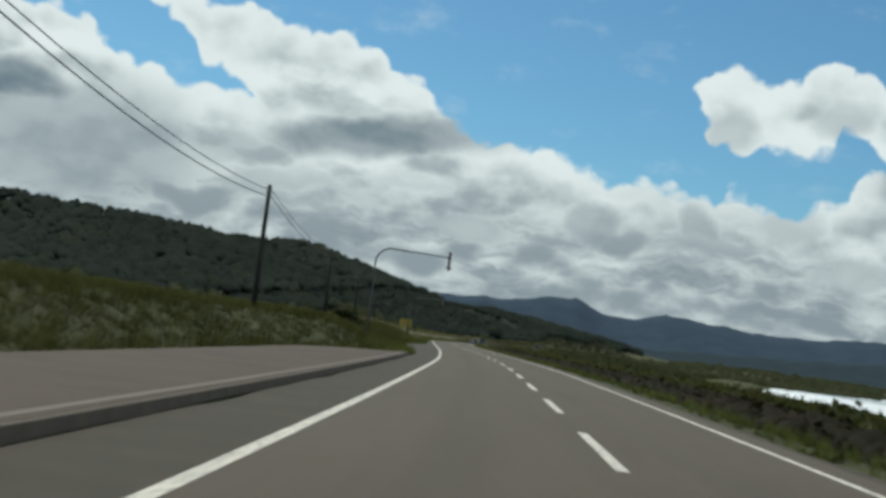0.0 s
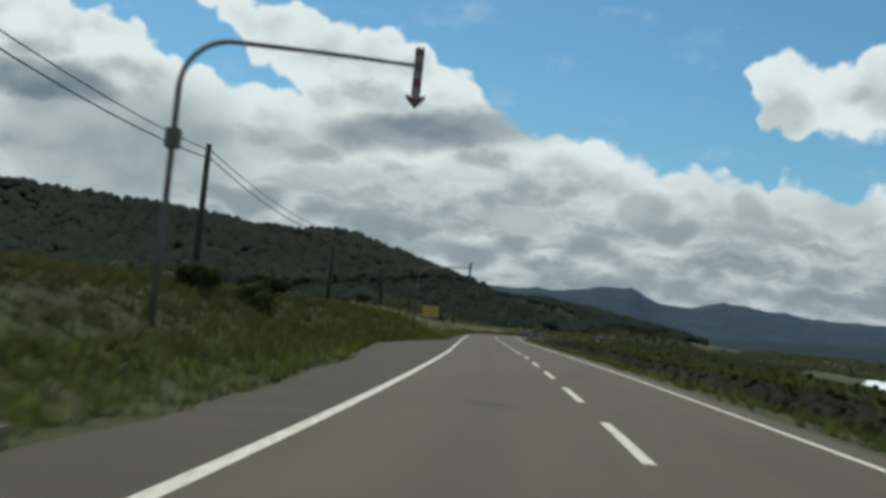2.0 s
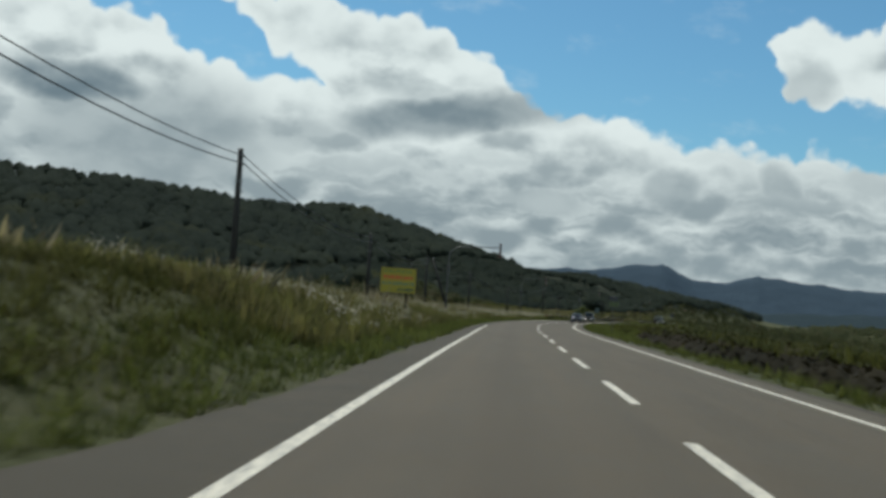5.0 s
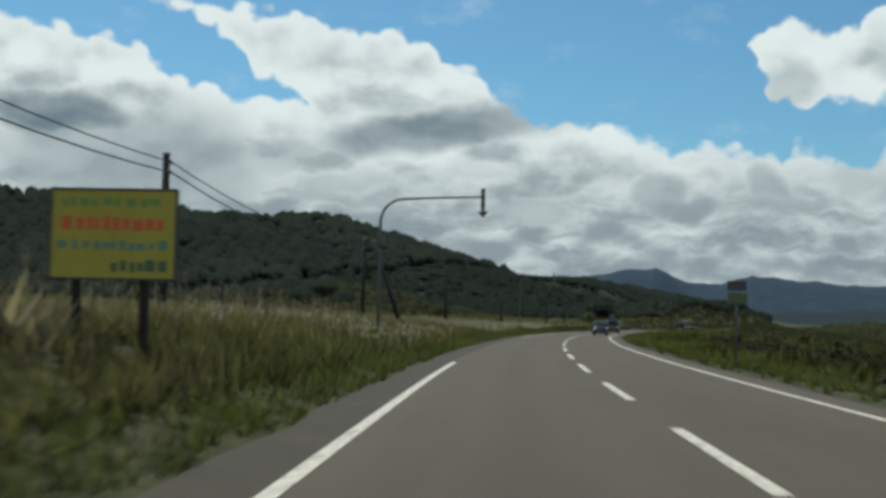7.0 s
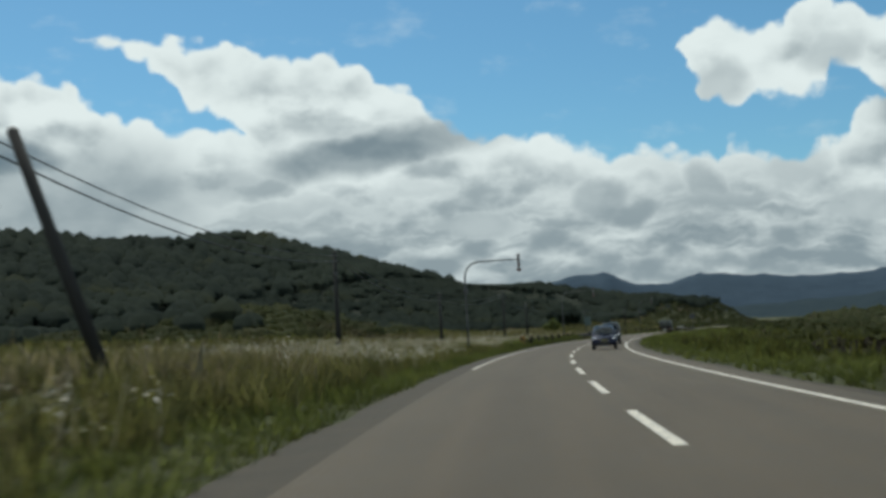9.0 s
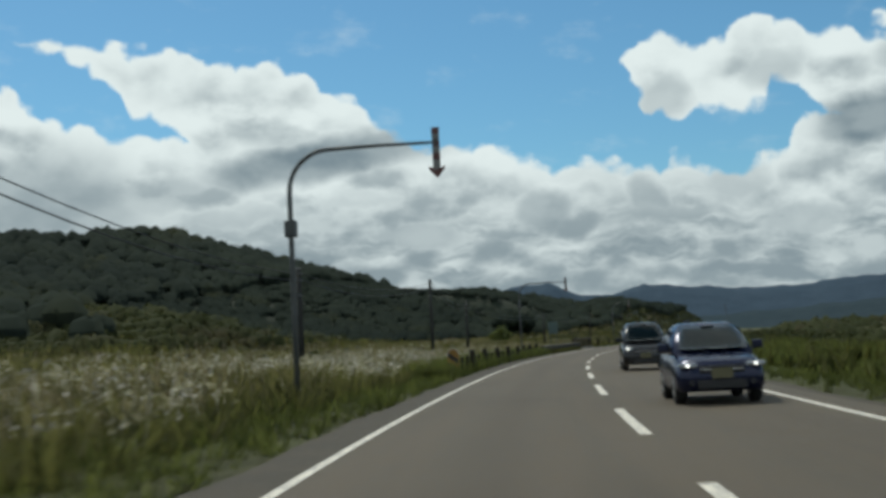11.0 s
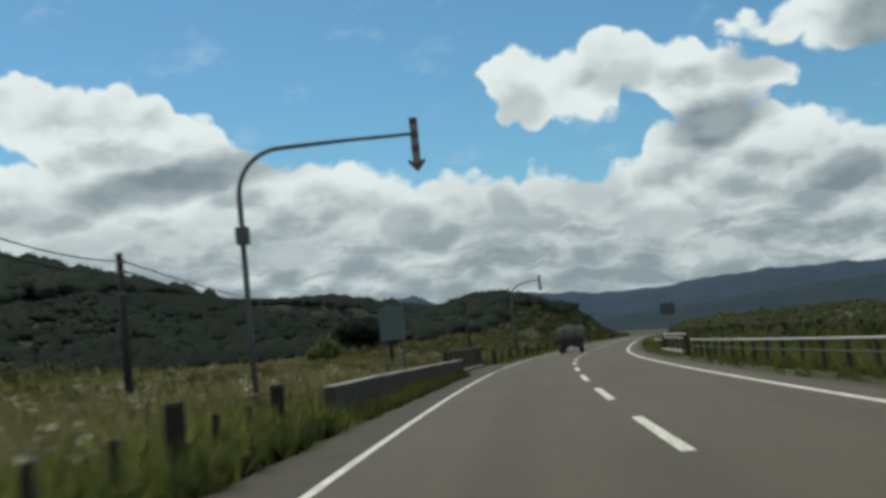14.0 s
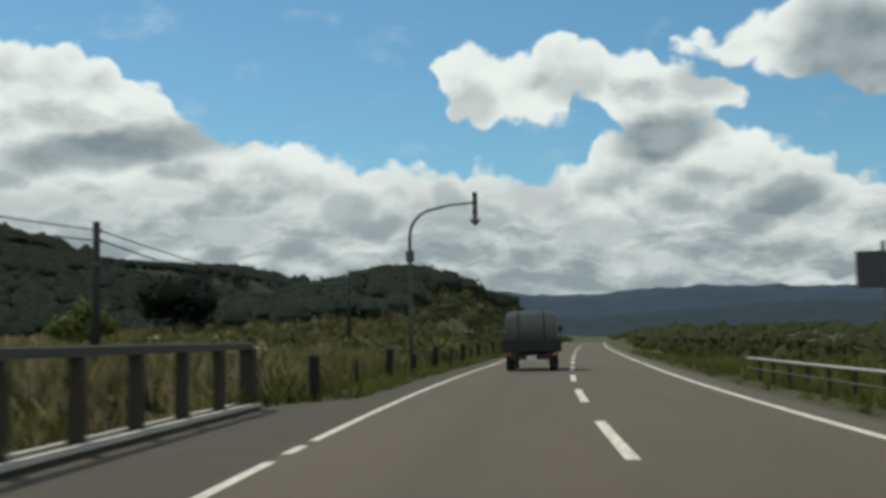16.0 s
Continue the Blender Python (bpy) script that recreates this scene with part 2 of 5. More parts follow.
def plain(name, color, rough=0.6, metal=0.0, grain=30.0, vary=0.25, spec=None, relief=0.003):
    """Paint, plastic, metal or concrete: one colour with stains at two sizes and a fine grain."""
    mat, n = matter(name)
    p = spot(n)
    a, b = n.noise(p, grain, 5.0, 0.6), n.noise(p, grain * 0.06, 4.0, 0.55)
    k = n.m("ADD", n.m("MULTIPLY", n.m("SUBTRACT", a, 0.5), vary), n.m("MULTIPLY", n.m("SUBTRACT", b, 0.5), vary * 1.4))
    k = n.m("ADD", k, 1.0)
    col = n.v("SCALE", tuple(color))
    n.feed(n.tree.nodes[-1].inputs["Scale"], k)
    finish(n, col, n.m("MULTIPLY_ADD", n.m("SUBTRACT", b, 0.5), 0.25, rough), metal, a, relief, 0.5, spec)
    return mat


def leafy(name, dark, light, rough=0.6, spec=0.25, thin=0.25, patch=0.05, dry=None, dry_from=0.6, vary=0.55):
    """Leaves or blades: each its own shade, drifting in patches over the land."""
    mat, n = matter(name)
    rnd = n.add("ShaderNodeNewGeometry").outputs["Random Per Island"]
    big = n.noise(spot(n), patch, 3.0, 0.6)
    col = n.mix(n.m("MULTIPLY_ADD", n.m("SUBTRACT", big, 0.5), 2.6, n.m("MULTIPLY_ADD", rnd, vary, 0.5 - vary / 2), clamp=True), dark, light)
    if dry:
        col = n.mix(n.m("MULTIPLY", n.range(n.noise(spot(n), patch * 2.7, 3.0, 0.6), dry_from - 0.1, dry_from + 0.12), 0.8), col, dry)
    finish(n, col, rough, 0.0, None, spec=spec, through_light=thin)
    return mat


# asphalt, laid out by metres across (x) and along (y) the road
ASPHALT, n = matter("asphalt")
uv = n.add("ShaderNodeUVMap").outputs["UV"]
ux, uy, _z = n.split(uv)
fine = n.noise(uv, 55.0, 6.0, 0.7)
mid = n.noise(uv, 1.3, 5.0, 0.6)
lane = n.xyz(n.m("MULTIPLY", ux, 1.0), n.m("MULTIPLY", uy, 0.035), 0.0)
long_ = n.noise(lane, 1.6, 5.0, 0.6)
base = n.mix(fine, (0.062, 0.060, 0.058), (0.128, 0.124, 0.117))
blot = n.noise(n.v("MULTIPLY", uv, (0.35, 0.09, 1.0)), 1.0, 4.0, 0.6)
base = n.mix(n.range(mid, 0.35, 0.7, 0.0, 0.6), base, (0.122, 0.116, 0.108))
base = n.mix(n.range(blot, 0.42, 0.64, 0.0, 0.5), base, (0.078, 0.073, 0.066))
base = n.mix(n.range(long_, 0.35, 0.68, 0.0, 0.7), base, (0.116, 0.106, 0.095))
oil = n.m("MULTIPLY", n.range(n.m("ABSOLUTE", n.m("ADD", ux, 1.75)), 0.55, 0.1), n.range(long_, 0.3, 0.7, 0.1, 0.45))
base = n.mix(oil, base, (0.066, 0.061, 0.056))
base = n.v("MULTIPLY", base, (0.81, 0.683, 0.495))
finish(n, base, n.m("MULTIPLY_ADD", mid, 0.15, 0.74), 0.0, fine, 0.012, 0.6, 0.3)

SHOULDER, n = matter("worn shoulder asphalt")
uv = n.add("ShaderNodeUVMap").outputs["UV"]
fine, mid = n.noise(uv, 40.0, 6.0, 0.7), n.noise(uv, 0.8, 5.0, 0.65)
base = n.mix(fine, (0.033, 0.028, 0.019), (0.074, 0.062, 0.043))
base = n.mix(n.range(mid, 0.4, 0.7, 0.0, 0.7), base, (0.07, 0.056, 0.037))
finish(n, base, 0.85, 0.0, fine, 0.015, 0.6, 0.25)

PAVING, n = matter("pinkish pavement concrete")
uv = n.add("ShaderNodeUVMap").outputs["UV"]
fine, mid = n.noise(uv, 30.0, 6.0, 0.7), n.noise(uv, 0.5, 5.0, 0.6)
base = n.mix(fine, (0.064, 0.047, 0.034), (0.114, 0.084, 0.062))
base = n.mix(n.range(mid, 0.4, 0.72, 0.0, 0.5), base, (0.052, 0.044, 0.035))
finish(n, base, 0.88, 0.0, fine, 0.01, 0.5, 0.25)

PAINT, n = matter("white road paint")
uv = n.add("ShaderNodeUVMap").outputs["UV"]
wear = n.m("MULTIPLY", n.range(n.noise(uv, 9.0, 6.0, 0.7), 0.36, 0.54), n.range(n.noise(uv, 1.1, 4.0, 0.6), 0.3, 0.5, 0.72, 1.0))
base = n.mix(wear, (0.17, 0.16, 0.145), n.mix(n.noise(uv, 40.0, 4.0, 0.6), (0.6, 0.55, 0.45), (0.8, 0.74, 0.62)))
finish(n, base, 0.6, 0.0, n.noise(uv, 60.0, 4.0, 0.6), 0.004, 0.5, 0.35)

LAND, n = matter("grassy ground")
p = spot(n)
fine, mid, big = n.noise(p, 3.0, 6.0, 0.7), n.noise(p, 0.22, 5.0, 0.6), n.noise(p, 0.03, 4.0, 0.6)
base = n.mix(fine, (0.055, 0.06, 0.024), (0.108, 0.113, 0.045))
base = n.mix(n.range(mid, 0.42, 0.68, 0.0, 0.7), base, (0.062, 0.056, 0.027))
base = n.mix(n.range(big, 0.45, 0.7, 0.0, 0.6), base, (0.05, 0.062, 0.018))
base = n.mix(n.range(n.noise(p, 0.9, 5.0, 0.65), 0.46, 0.62, 0.0, 0.6), base, (0.034, 0.036, 0.015))
base = n.mix(n.range(n.split(p)[2], 3.9, 5.6), base, (0.024, 0.031, 0.02))
finish(n, base, 0.9, 0.0, n.m("ADD", fine, mid), 0.25, 0.8, 0.15)

# white near the shore is surf, with the sun's glare painted into it
WATER, n = matter("sea water with surf and painted glare")
p = spot(n)
near_shore = n.range(n.split(p)[0], 150.0, 70.0, 0.0, 0.22)
foam_glare = n.range(n.m("ADD", near_shore, n.noise(n.v("MULTIPLY", p, (0.03, 0.008, 0.1)), 1.0, 6.0, 0.65)), 0.52, 0.64)
finish(n, n.mix(foam_glare, (0.05, 0.09, 0.1), (0.8, 0.82, 0.82)), n.m("MULTIPLY_ADD", foam_glare, 0.5, 0.12), 0.0, n.noise(p, 0.6, 4.0, 0.6), 0.3, 0.5)

WOODS = leafy("dark forest leaves", (0.021, 0.029, 0.025), (0.037, 0.047, 0.036), 0.95, 0.03, 0.3, 0.016, (0.045, 0.05, 0.026), 0.64, 0.3)
SCRUB = leafy("olive hillside scrub", (0.028, 0.035, 0.015), (0.052, 0.059, 0.025), 0.85, 0.05, 0.2, 0.03, (0.056, 0.051, 0.028), 0.58, 0.35)
GRASS = leafy("olive roadside grass", (0.088, 0.09, 0.039), (0.165, 0.164, 0.07), 0.75, 0.08, 0.5, 0.06, (0.13, 0.114, 0.066), 0.58, 0.35)
BANKGREEN = leafy("dull green bank grass", (0.048, 0.053, 0.019), (0.092, 0.097, 0.035), 0.75, 0.08, 0.4, 0.05, (0.078, 0.073, 0.036), 0.62, 0.3)
VERGE = leafy("green verge grass", (0.07, 0.086, 0.028), (0.138, 0.156, 0.054), 0.65, 0.1, 0.55, 0.08)
PALEGREEN = leafy("pale yellow-green grass", (0.122, 0.12, 0.055), (0.22, 0.208, 0.105), 0.7, 0.12, 0.5, 0.05, (0.19, 0.16, 0.09), 0.55)
PLUME = leafy("cream seed plumes", (0.19, 0.165, 0.125), (0.36, 0.32, 0.26), 0.8, 0.1, 0.4, 0.2)
STRAW = leafy("pale dry grass", (0.16, 0.138, 0.094), (0.28, 0.245, 0.172), 0.7, 0.15, 0.45, 0.07)
BLOOM = leafy("off-white flower heads", (0.24, 0.23, 0.19), (0.5, 0.48, 0.43), 0.8, 0.1, 0.3, 0.09)
HEDGE = leafy("dark salt-burnt hedge leaves", (0.014, 0.013, 0.008), (0.028, 0.025, 0.016), 0.8, 0.05, 0.15, 0.05, (0.05, 0.038, 0.028), 0.62)
# air haze is put into the blue base colour of both far ranges
HAZEBLUE, n = matter("far wooded mountain, haze-tinted")
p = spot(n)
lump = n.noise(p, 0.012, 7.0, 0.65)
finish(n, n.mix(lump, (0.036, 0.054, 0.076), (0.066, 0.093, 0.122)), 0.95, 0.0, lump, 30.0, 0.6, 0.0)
HAZENEAR, n = matter("haze-tinted wooded foothills")
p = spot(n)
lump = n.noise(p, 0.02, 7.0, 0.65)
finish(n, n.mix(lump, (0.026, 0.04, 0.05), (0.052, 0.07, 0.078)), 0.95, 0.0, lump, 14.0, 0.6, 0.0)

GALVA = plain("weathered galvanised steel", (0.085, 0.09, 0.09), 0.6, 0.4, 25.0, 0.3)
POLEGREY = plain("grey pole concrete", (0.036, 0.036, 0.034), 0.85, 0.0, 18.0, 0.3, spec=0.15)
KERBSTONE = plain("kerb concrete", (0.14, 0.118, 0.09), 0.88, 0.0, 14.0, 0.35)
WOODPOST = plain("dark weathered wood", (0.026, 0.023, 0.018), 0.85, 0.0, 20.0, 0.5, 0.15, 0.01)
# dark brown tone that carries the shade on the posts
BROWNPOST = plain("stained concrete post, toned dark for shade", (0.045, 0.039, 0.03), 0.85, 0.0, 12.0, 0.4, spec=0.15)
# the shade on the barrier's road face is put into this dark tone
DARKCAST = plain("stained cast concrete, toned dark for shade", (0.056, 0.051, 0.039), 0.9, 0.0, 6.0, 0.6, 0.12, 0.008)
WIRE = plain("black cable", (0.015, 0.015, 0.016), 0.6, 0.0, 10.0, 0.1)
# red and white arrow stripes, with the unlit side put into their colours
ARROWRED = plain("red sign paint, darkened for shade", (0.1, 0.04, 0.036), 0.6, 0.0, 20.0, 0.3)
ARROWPALE = plain("white sign paint, darkened for shade", (0.17, 0.17, 0.165), 0.6, 0.0, 20.0, 0.3)
# kerb faces: part of their shade is put into this brown tone
KERBDARK = plain("stained kerb concrete, toned for shade", (0.125, 0.1, 0.07), 0.9, 0.0, 9.0, 0.5, relief=0.006)
YELLOW = plain("sun-bleached yellow board paint", (0.31, 0.27, 0.028), 0.6, 0.0, 8.0, 0.35)
BOARDRED = plain("red board lettering", (0.5, 0.09, 0.03), 0.6)
BOARDGREEN = plain("mid green board lettering", (0.14, 0.22, 0.05), 0.6)
BOARDTEAL = plain("teal board lettering", (0.1, 0.19, 0.13), 0.6)
BOARDDARK = plain("dark green board lettering", (0.06, 0.1, 0.05), 0.6)
SCRUBSIGN = plain("faded green sign paint", (0.07, 0.1, 0.04), 0.6, 0.0, 14.0, 0.3)
SLATE = plain("blue-grey sheet metal", (0.07, 0.105, 0.1), 0.6, 0.1, 12.0, 0.3)
DARKSIGN = plain("dark sign back", (0.06, 0.065, 0.07), 0.6, 0.3, 14.0, 0.3)
RAILWHITE = plain("dirty white rail paint", (0.36, 0.35, 0.32), 0.5, 0.1, 16.0, 0.35)
COPING = plain("pale concrete edge", (0.4, 0.38, 0.33), 0.85, 0.0, 14.0, 0.35, spec=0.15)
RAILGREY = plain("weathered rail concrete", (0.075, 0.07, 0.06), 0.8, 0.0, 14.0, 0.3, spec=0.15)
RUSTYELLOW = plain("rusty yellow paint", (0.24, 0.13, 0.025), 0.7, 0.0, 10.0, 0.5)
RUBBER = plain("tyre rubber", (0.012, 0.012, 0.012), 0.85, 0.0, 40.0, 0.3)
RIM = plain("alloy wheel", (0.35, 0.36, 0.37), 0.35, 0.8, 30.0, 0.1)
NAVY = plain("dark blue metallic car paint", (0.004, 0.008, 0.035), 0.25, 0.4, 60.0, 0.1, 0.6, 0.0004)
BLACKPAINT = plain("black car paint", (0.008, 0.008, 0.01), 0.18, 0.2, 60.0, 0.1, 0.6, 0.0004)
CHASSIS = plain("black chassis paint", (0.012, 0.012, 0.013), 0.6, 0.1, 30.0, 0.3)
CANVAS = plain("grey-green tarpaulin", (0.125, 0.14, 0.132), 0.8, 0.0, 10.0, 0.25, relief=0.01)
GREYMETAL = plain("grey truck body paint", (0.1, 0.11, 0.115), 0.5, 0.2, 20.0, 0.2)
CHROME = plain("chrome", (0.75, 0.76, 0.77), 0.15, 1.0, 60.0, 0.05, None, 0.0002)
BARPALE = plain("pale plate", (0.55, 0.54, 0.5), 0.5)
PLATEDARK = plain("dull olive plate", (0.11, 0.1, 0.05), 0.5)
REDLENS = plain("red lamp lens", (0.07, 0.008, 0.008), 0.2, 0.0, 60.0, 0.05, 0.6)
CLEARLENS = plain("clear lamp lens", (0.3, 0.32, 0.34), 0.12, 0.3, 60.0, 0.05, 0.7)
AMBER = plain("amber lens", (0.5, 0.2, 0.02), 0.2, 0.0, 60.0, 0.05, 0.6)
LITLENS, n = matter("lit headlamp lens")
_p = finish(n, (0.7, 0.72, 0.75), 0.15, 0.0, None, spec=0.6)
_p.inputs["Emission Color"].default_value, _p.inputs["Emission Strength"].default_value = (1.0, 0.96, 0.88, 1.0), 2.0
CARGLASS = plain("dark car glass", (0.008, 0.016, 0.017), 0.05, 0.0, 60.0, 0.05, 0.3, 0.0001)
TRIMBLACK = plain("black plastic trim", (0.015, 0.015, 0.016), 0.55)


# ---- building helpers ----
def mesh_of(name, bm, mat, sleek=False):
    me = bpy.data.meshes.new(name)
    bmesh.ops.recalc_face_normals(bm, faces=bm.faces)
    bm.to_mesh(me)
    bm.free()
    me.materials.append(mat)
    if sleek:
        for f in me.polygons:
            f.use_smooth = True
    return me


def part(name, bm, mat, parent, label="", sleek=False, m=None):
    ob = new(name, mesh_of(name, bm, mat, sleek))
    ob.parent = parent
    if m is not None:
        ob.matrix_basis = m
    return tagged(ob, label)


def thing(name, m, label, category, group="", kind=""):
    return_ob = new(name)
    return_ob.empty_display_size = 0.2
    return_ob.matrix_basis = m
    return tagged(return_ob, label, category, group, kind)


def box(x0, x1, y0, y1, z0, z1, bevel=0.0, bm=None):
    bm = bm or bmesh.new()
    made = bmesh.ops.create_cube(bm, size=1.0, matrix=Matrix.Translation(((x0 + x1) / 2, (y0 + y1) / 2, (z0 + z1) / 2)) @ Matrix.Diagonal((x1 - x0, y1 - y0, z1 - z0, 1)))
    if bevel:
        edges = list({e for v in made["verts"] for e in v.link_edges})
        bmesh.ops.bevel(bm, geom=edges, offset=bevel, segments=2, affect="EDGES", profile=0.5)
    return bm


def tube(points, radius, sides=10, bm=None, caps=True):
    """A pipe along points; radius may be one number or one for each point."""
    bm = bm or bmesh.new()
    pts = [Vector(p) for p in points]
    radii = radius if isinstance(radius, (list, tuple)) else [radius] * len(pts)
    rings, side = [], None
    for i, p in enumerate(pts):
        d = (pts[min(i + 1, len(pts) - 1)] - pts[max(i - 1, 0)]).normalized()
        if side is None:
            side = d.orthogonal().normalized()
        side = (side - d * side.dot(d)).normalized()
        up = d.cross(side)
        rings.append([bm.verts.new(p + radii[i] * (math.cos(k) * side + math.sin(k) * up)) for k in np.linspace(0, 2 * math.pi, sides, endpoint=False)])
    for a, b in zip(rings, rings[1:]):
        for k in range(sides):
            bm.faces.new((a[k], a[(k + 1) % sides], b[(k + 1) % sides], b[k]))
    if caps:
        bm.faces.new(rings[0][::-1])
        bm.faces.new(rings[-1])
    return bm


def loft(rings, bm=None):
    """Skin over closed rings of points, with ends."""
    bm = bm or bmesh.new()
    rows = [[bm.verts.new(p) for p in ring] for ring in rings]
    for a, b in zip(rows, rows[1:]):
        for k in range(len(a)):
            bm.faces.new((a[k], a[(k + 1) % len(a)], b[(k + 1) % len(a)], b[k]))
    bm.faces.new(rows[0][::-1])
    bm.faces.new(rows[-1])
    return bm


def ribbon(name, stations, columns, mat, kind="structure", parent=None):
    """A sheet along the road: for each s in stations a list of (o, z) in columns(s). Its map is in metres."""
    verts, uvs = [], []
    for s in stations:
        for o, z in columns(s):
            x, y = place(s, o)
            verts.append((float(x), float(y), z))
            uvs.append((o, s))
    k = len(verts) // len(stations)
    faces = [(i * k + j, i * k + j + 1, (i + 1) * k + j + 1, (i + 1) * k + j) for i in range(len(stations) - 1) for j in range(k - 1)]
    me = bpy.data.meshes.new(name)
    me.from_pydata(verts, [], faces)
    layer = me.uv_layers.new(name="map")
    for loop in me.loops:
        layer.data[loop.index].uv = uvs[loop.vertex_index]
    me.materials.append(mat)
    ob = new(name, me)
    ob.parent = parent
    return tagged(ob, kind=kind)


def spread(name, verts, faces, mats3, spots, mat, label, category, up=None):
    """Many copies of one small shape as one mesh: turned and sized by mats3, standing at spots."""
    verts, faces = np.asarray(verts, float), np.asarray(faces, int)
    count, nv = len(spots), len(verts)
    co = (np.einsum("nij,vj->nvi", mats3, verts) + spots[:, None, :]).reshape(-1, 3)
    idx = (faces[None] + (np.arange(count) * nv)[:, None, None]).reshape(-1)
    k, total = faces.shape[1], count * len(faces)
    me = bpy.data.meshes.new(name)
    me.vertices.add(len(co))
    me.vertices.foreach_set("co", co.astype(np.float32).ravel())
    me.loops.add(len(idx))
    me.loops.foreach_set("vertex_index", idx.astype(np.int32))
    me.polygons.add(total)
    me.polygons.foreach_set("loop_start", (np.arange(total) * k).astype(np.int32))
    me.polygons.foreach_set("use_smooth", np.ones(total, dtype=bool))
    me.update(calc_edges=True)
    if up is not None:
        # soft shading: leaves share the rounding of their plant
        nrm = np.einsum("nij,vj->nvi", mats3, verts).reshape(-1, 3)
        nrm /= np.linalg.norm(nrm, axis=1)[:, None] + 1e-6
        nrm[:, 2] += up
        nrm /= np.linalg.norm(nrm, axis=1)[:, None] + 1e-6
        me.attributes.new("custom_normal", "FLOAT_VECTOR", "POINT").data.foreach_set("vector", nrm.astype(np.float32).ravel())
    me.materials.append(mat)
    return tagged(new(name, me), label, category, kind="stuff")


def turns(count, rng, low, high, lean=0.15, squash=(0.8, 1.2)):
    """Random turns about z with a slight lean, and sizes between low and high."""
    a, size = rng.uniform(0, 2 * np.pi, count), rng.uniform(low, high, count)
    tall = size * rng.uniform(*squash, count)
    lx, ly = rng.normal(0, lean, (2, count))
    m = np.zeros((count, 3, 3))
    m[:, 0, 0], m[:, 0, 1], m[:, 1, 0], m[:, 1, 1] = size * np.cos(a), -size * np.sin(a), size * np.sin(a), size * np.cos(a)
    m[:, 0, 2], m[:, 1, 2], m[:, 2, 2] = lx * tall, ly * tall, tall
    return m


# ---- the lie of the land ----
RIDGE_AT, RIDGE_WAY = np.array([-103.6, 651.8]), np.array([0.607, 0.795])
RIDGE = [(-520, 39.5), (-345, 43), (-180, 45), (-118, 44.5), (-77, 43.4), (-47, 43.2), (-22, 45.2), (-4, 46), (10, 43.5), (34, 40), (53, 37), (67, 34.5), (86, 30.2),
         (107, 26.6), (129, 25.6), (176, 25.5), (204, 25), (236, 22), (292, 20.5), (353, 19.8), (396, 18.5), (440, 17.2), (491, 14.5), (560, 12.5), (620, 12), (760, 11.5), (900, 10.5), (1000, 6), (1100, 0)]
PAVED = [(-300, 4.9), (58, 4.9), (62, 4.75), (70, 5.0), (76, 5.3), (82, 5.3), (87, 5.9), (93, 6.25), (104, 6.8), (113, 6.4), (122, 5.8), (138, 4.5), (175, 4.3), (300, 4.3), (321, 4.5), (347, 4.75), (362, 4.5), (391, 4.4), (394, 5.72), (412.5, 5.72), (415, 4.4), (1500, 4.3)]
# wooded mounds before the ridge: height, place along and across, length and breadth
MOUNDS = [(6.5, 660, -70, 60, 34), (7.0, 530, -20, 45, 14), (7.6, 622, -20, 58, 15), (3.6, 690, -93, 22, 18), (2.0, 645, -190, 50, 40), (1.0, 535, -240, 60, 45), (4.6, 740, 54, 66, 46), (5.5, 420, -74, 30, 17)]
BANKS = [(-300, 1.4), (60, 1.4), (100, 1.6), (130, 1.7), (155, 1.55), (190, 0.95), (240, 0.75), (280, 0.45), (320, 0.3), (1500, 0.3)]


def paved_to(s):
    return np.interp(s, *zip(*PAVED))


def walk_edge(s):
    """Outer edge of the raised pavement, which tapers off at its end."""
    return np.interp(s, [40, 46, 52, 57, 59, 62], [8.5, 8.3, 7.2, 5.6, 5.1, 4.9])


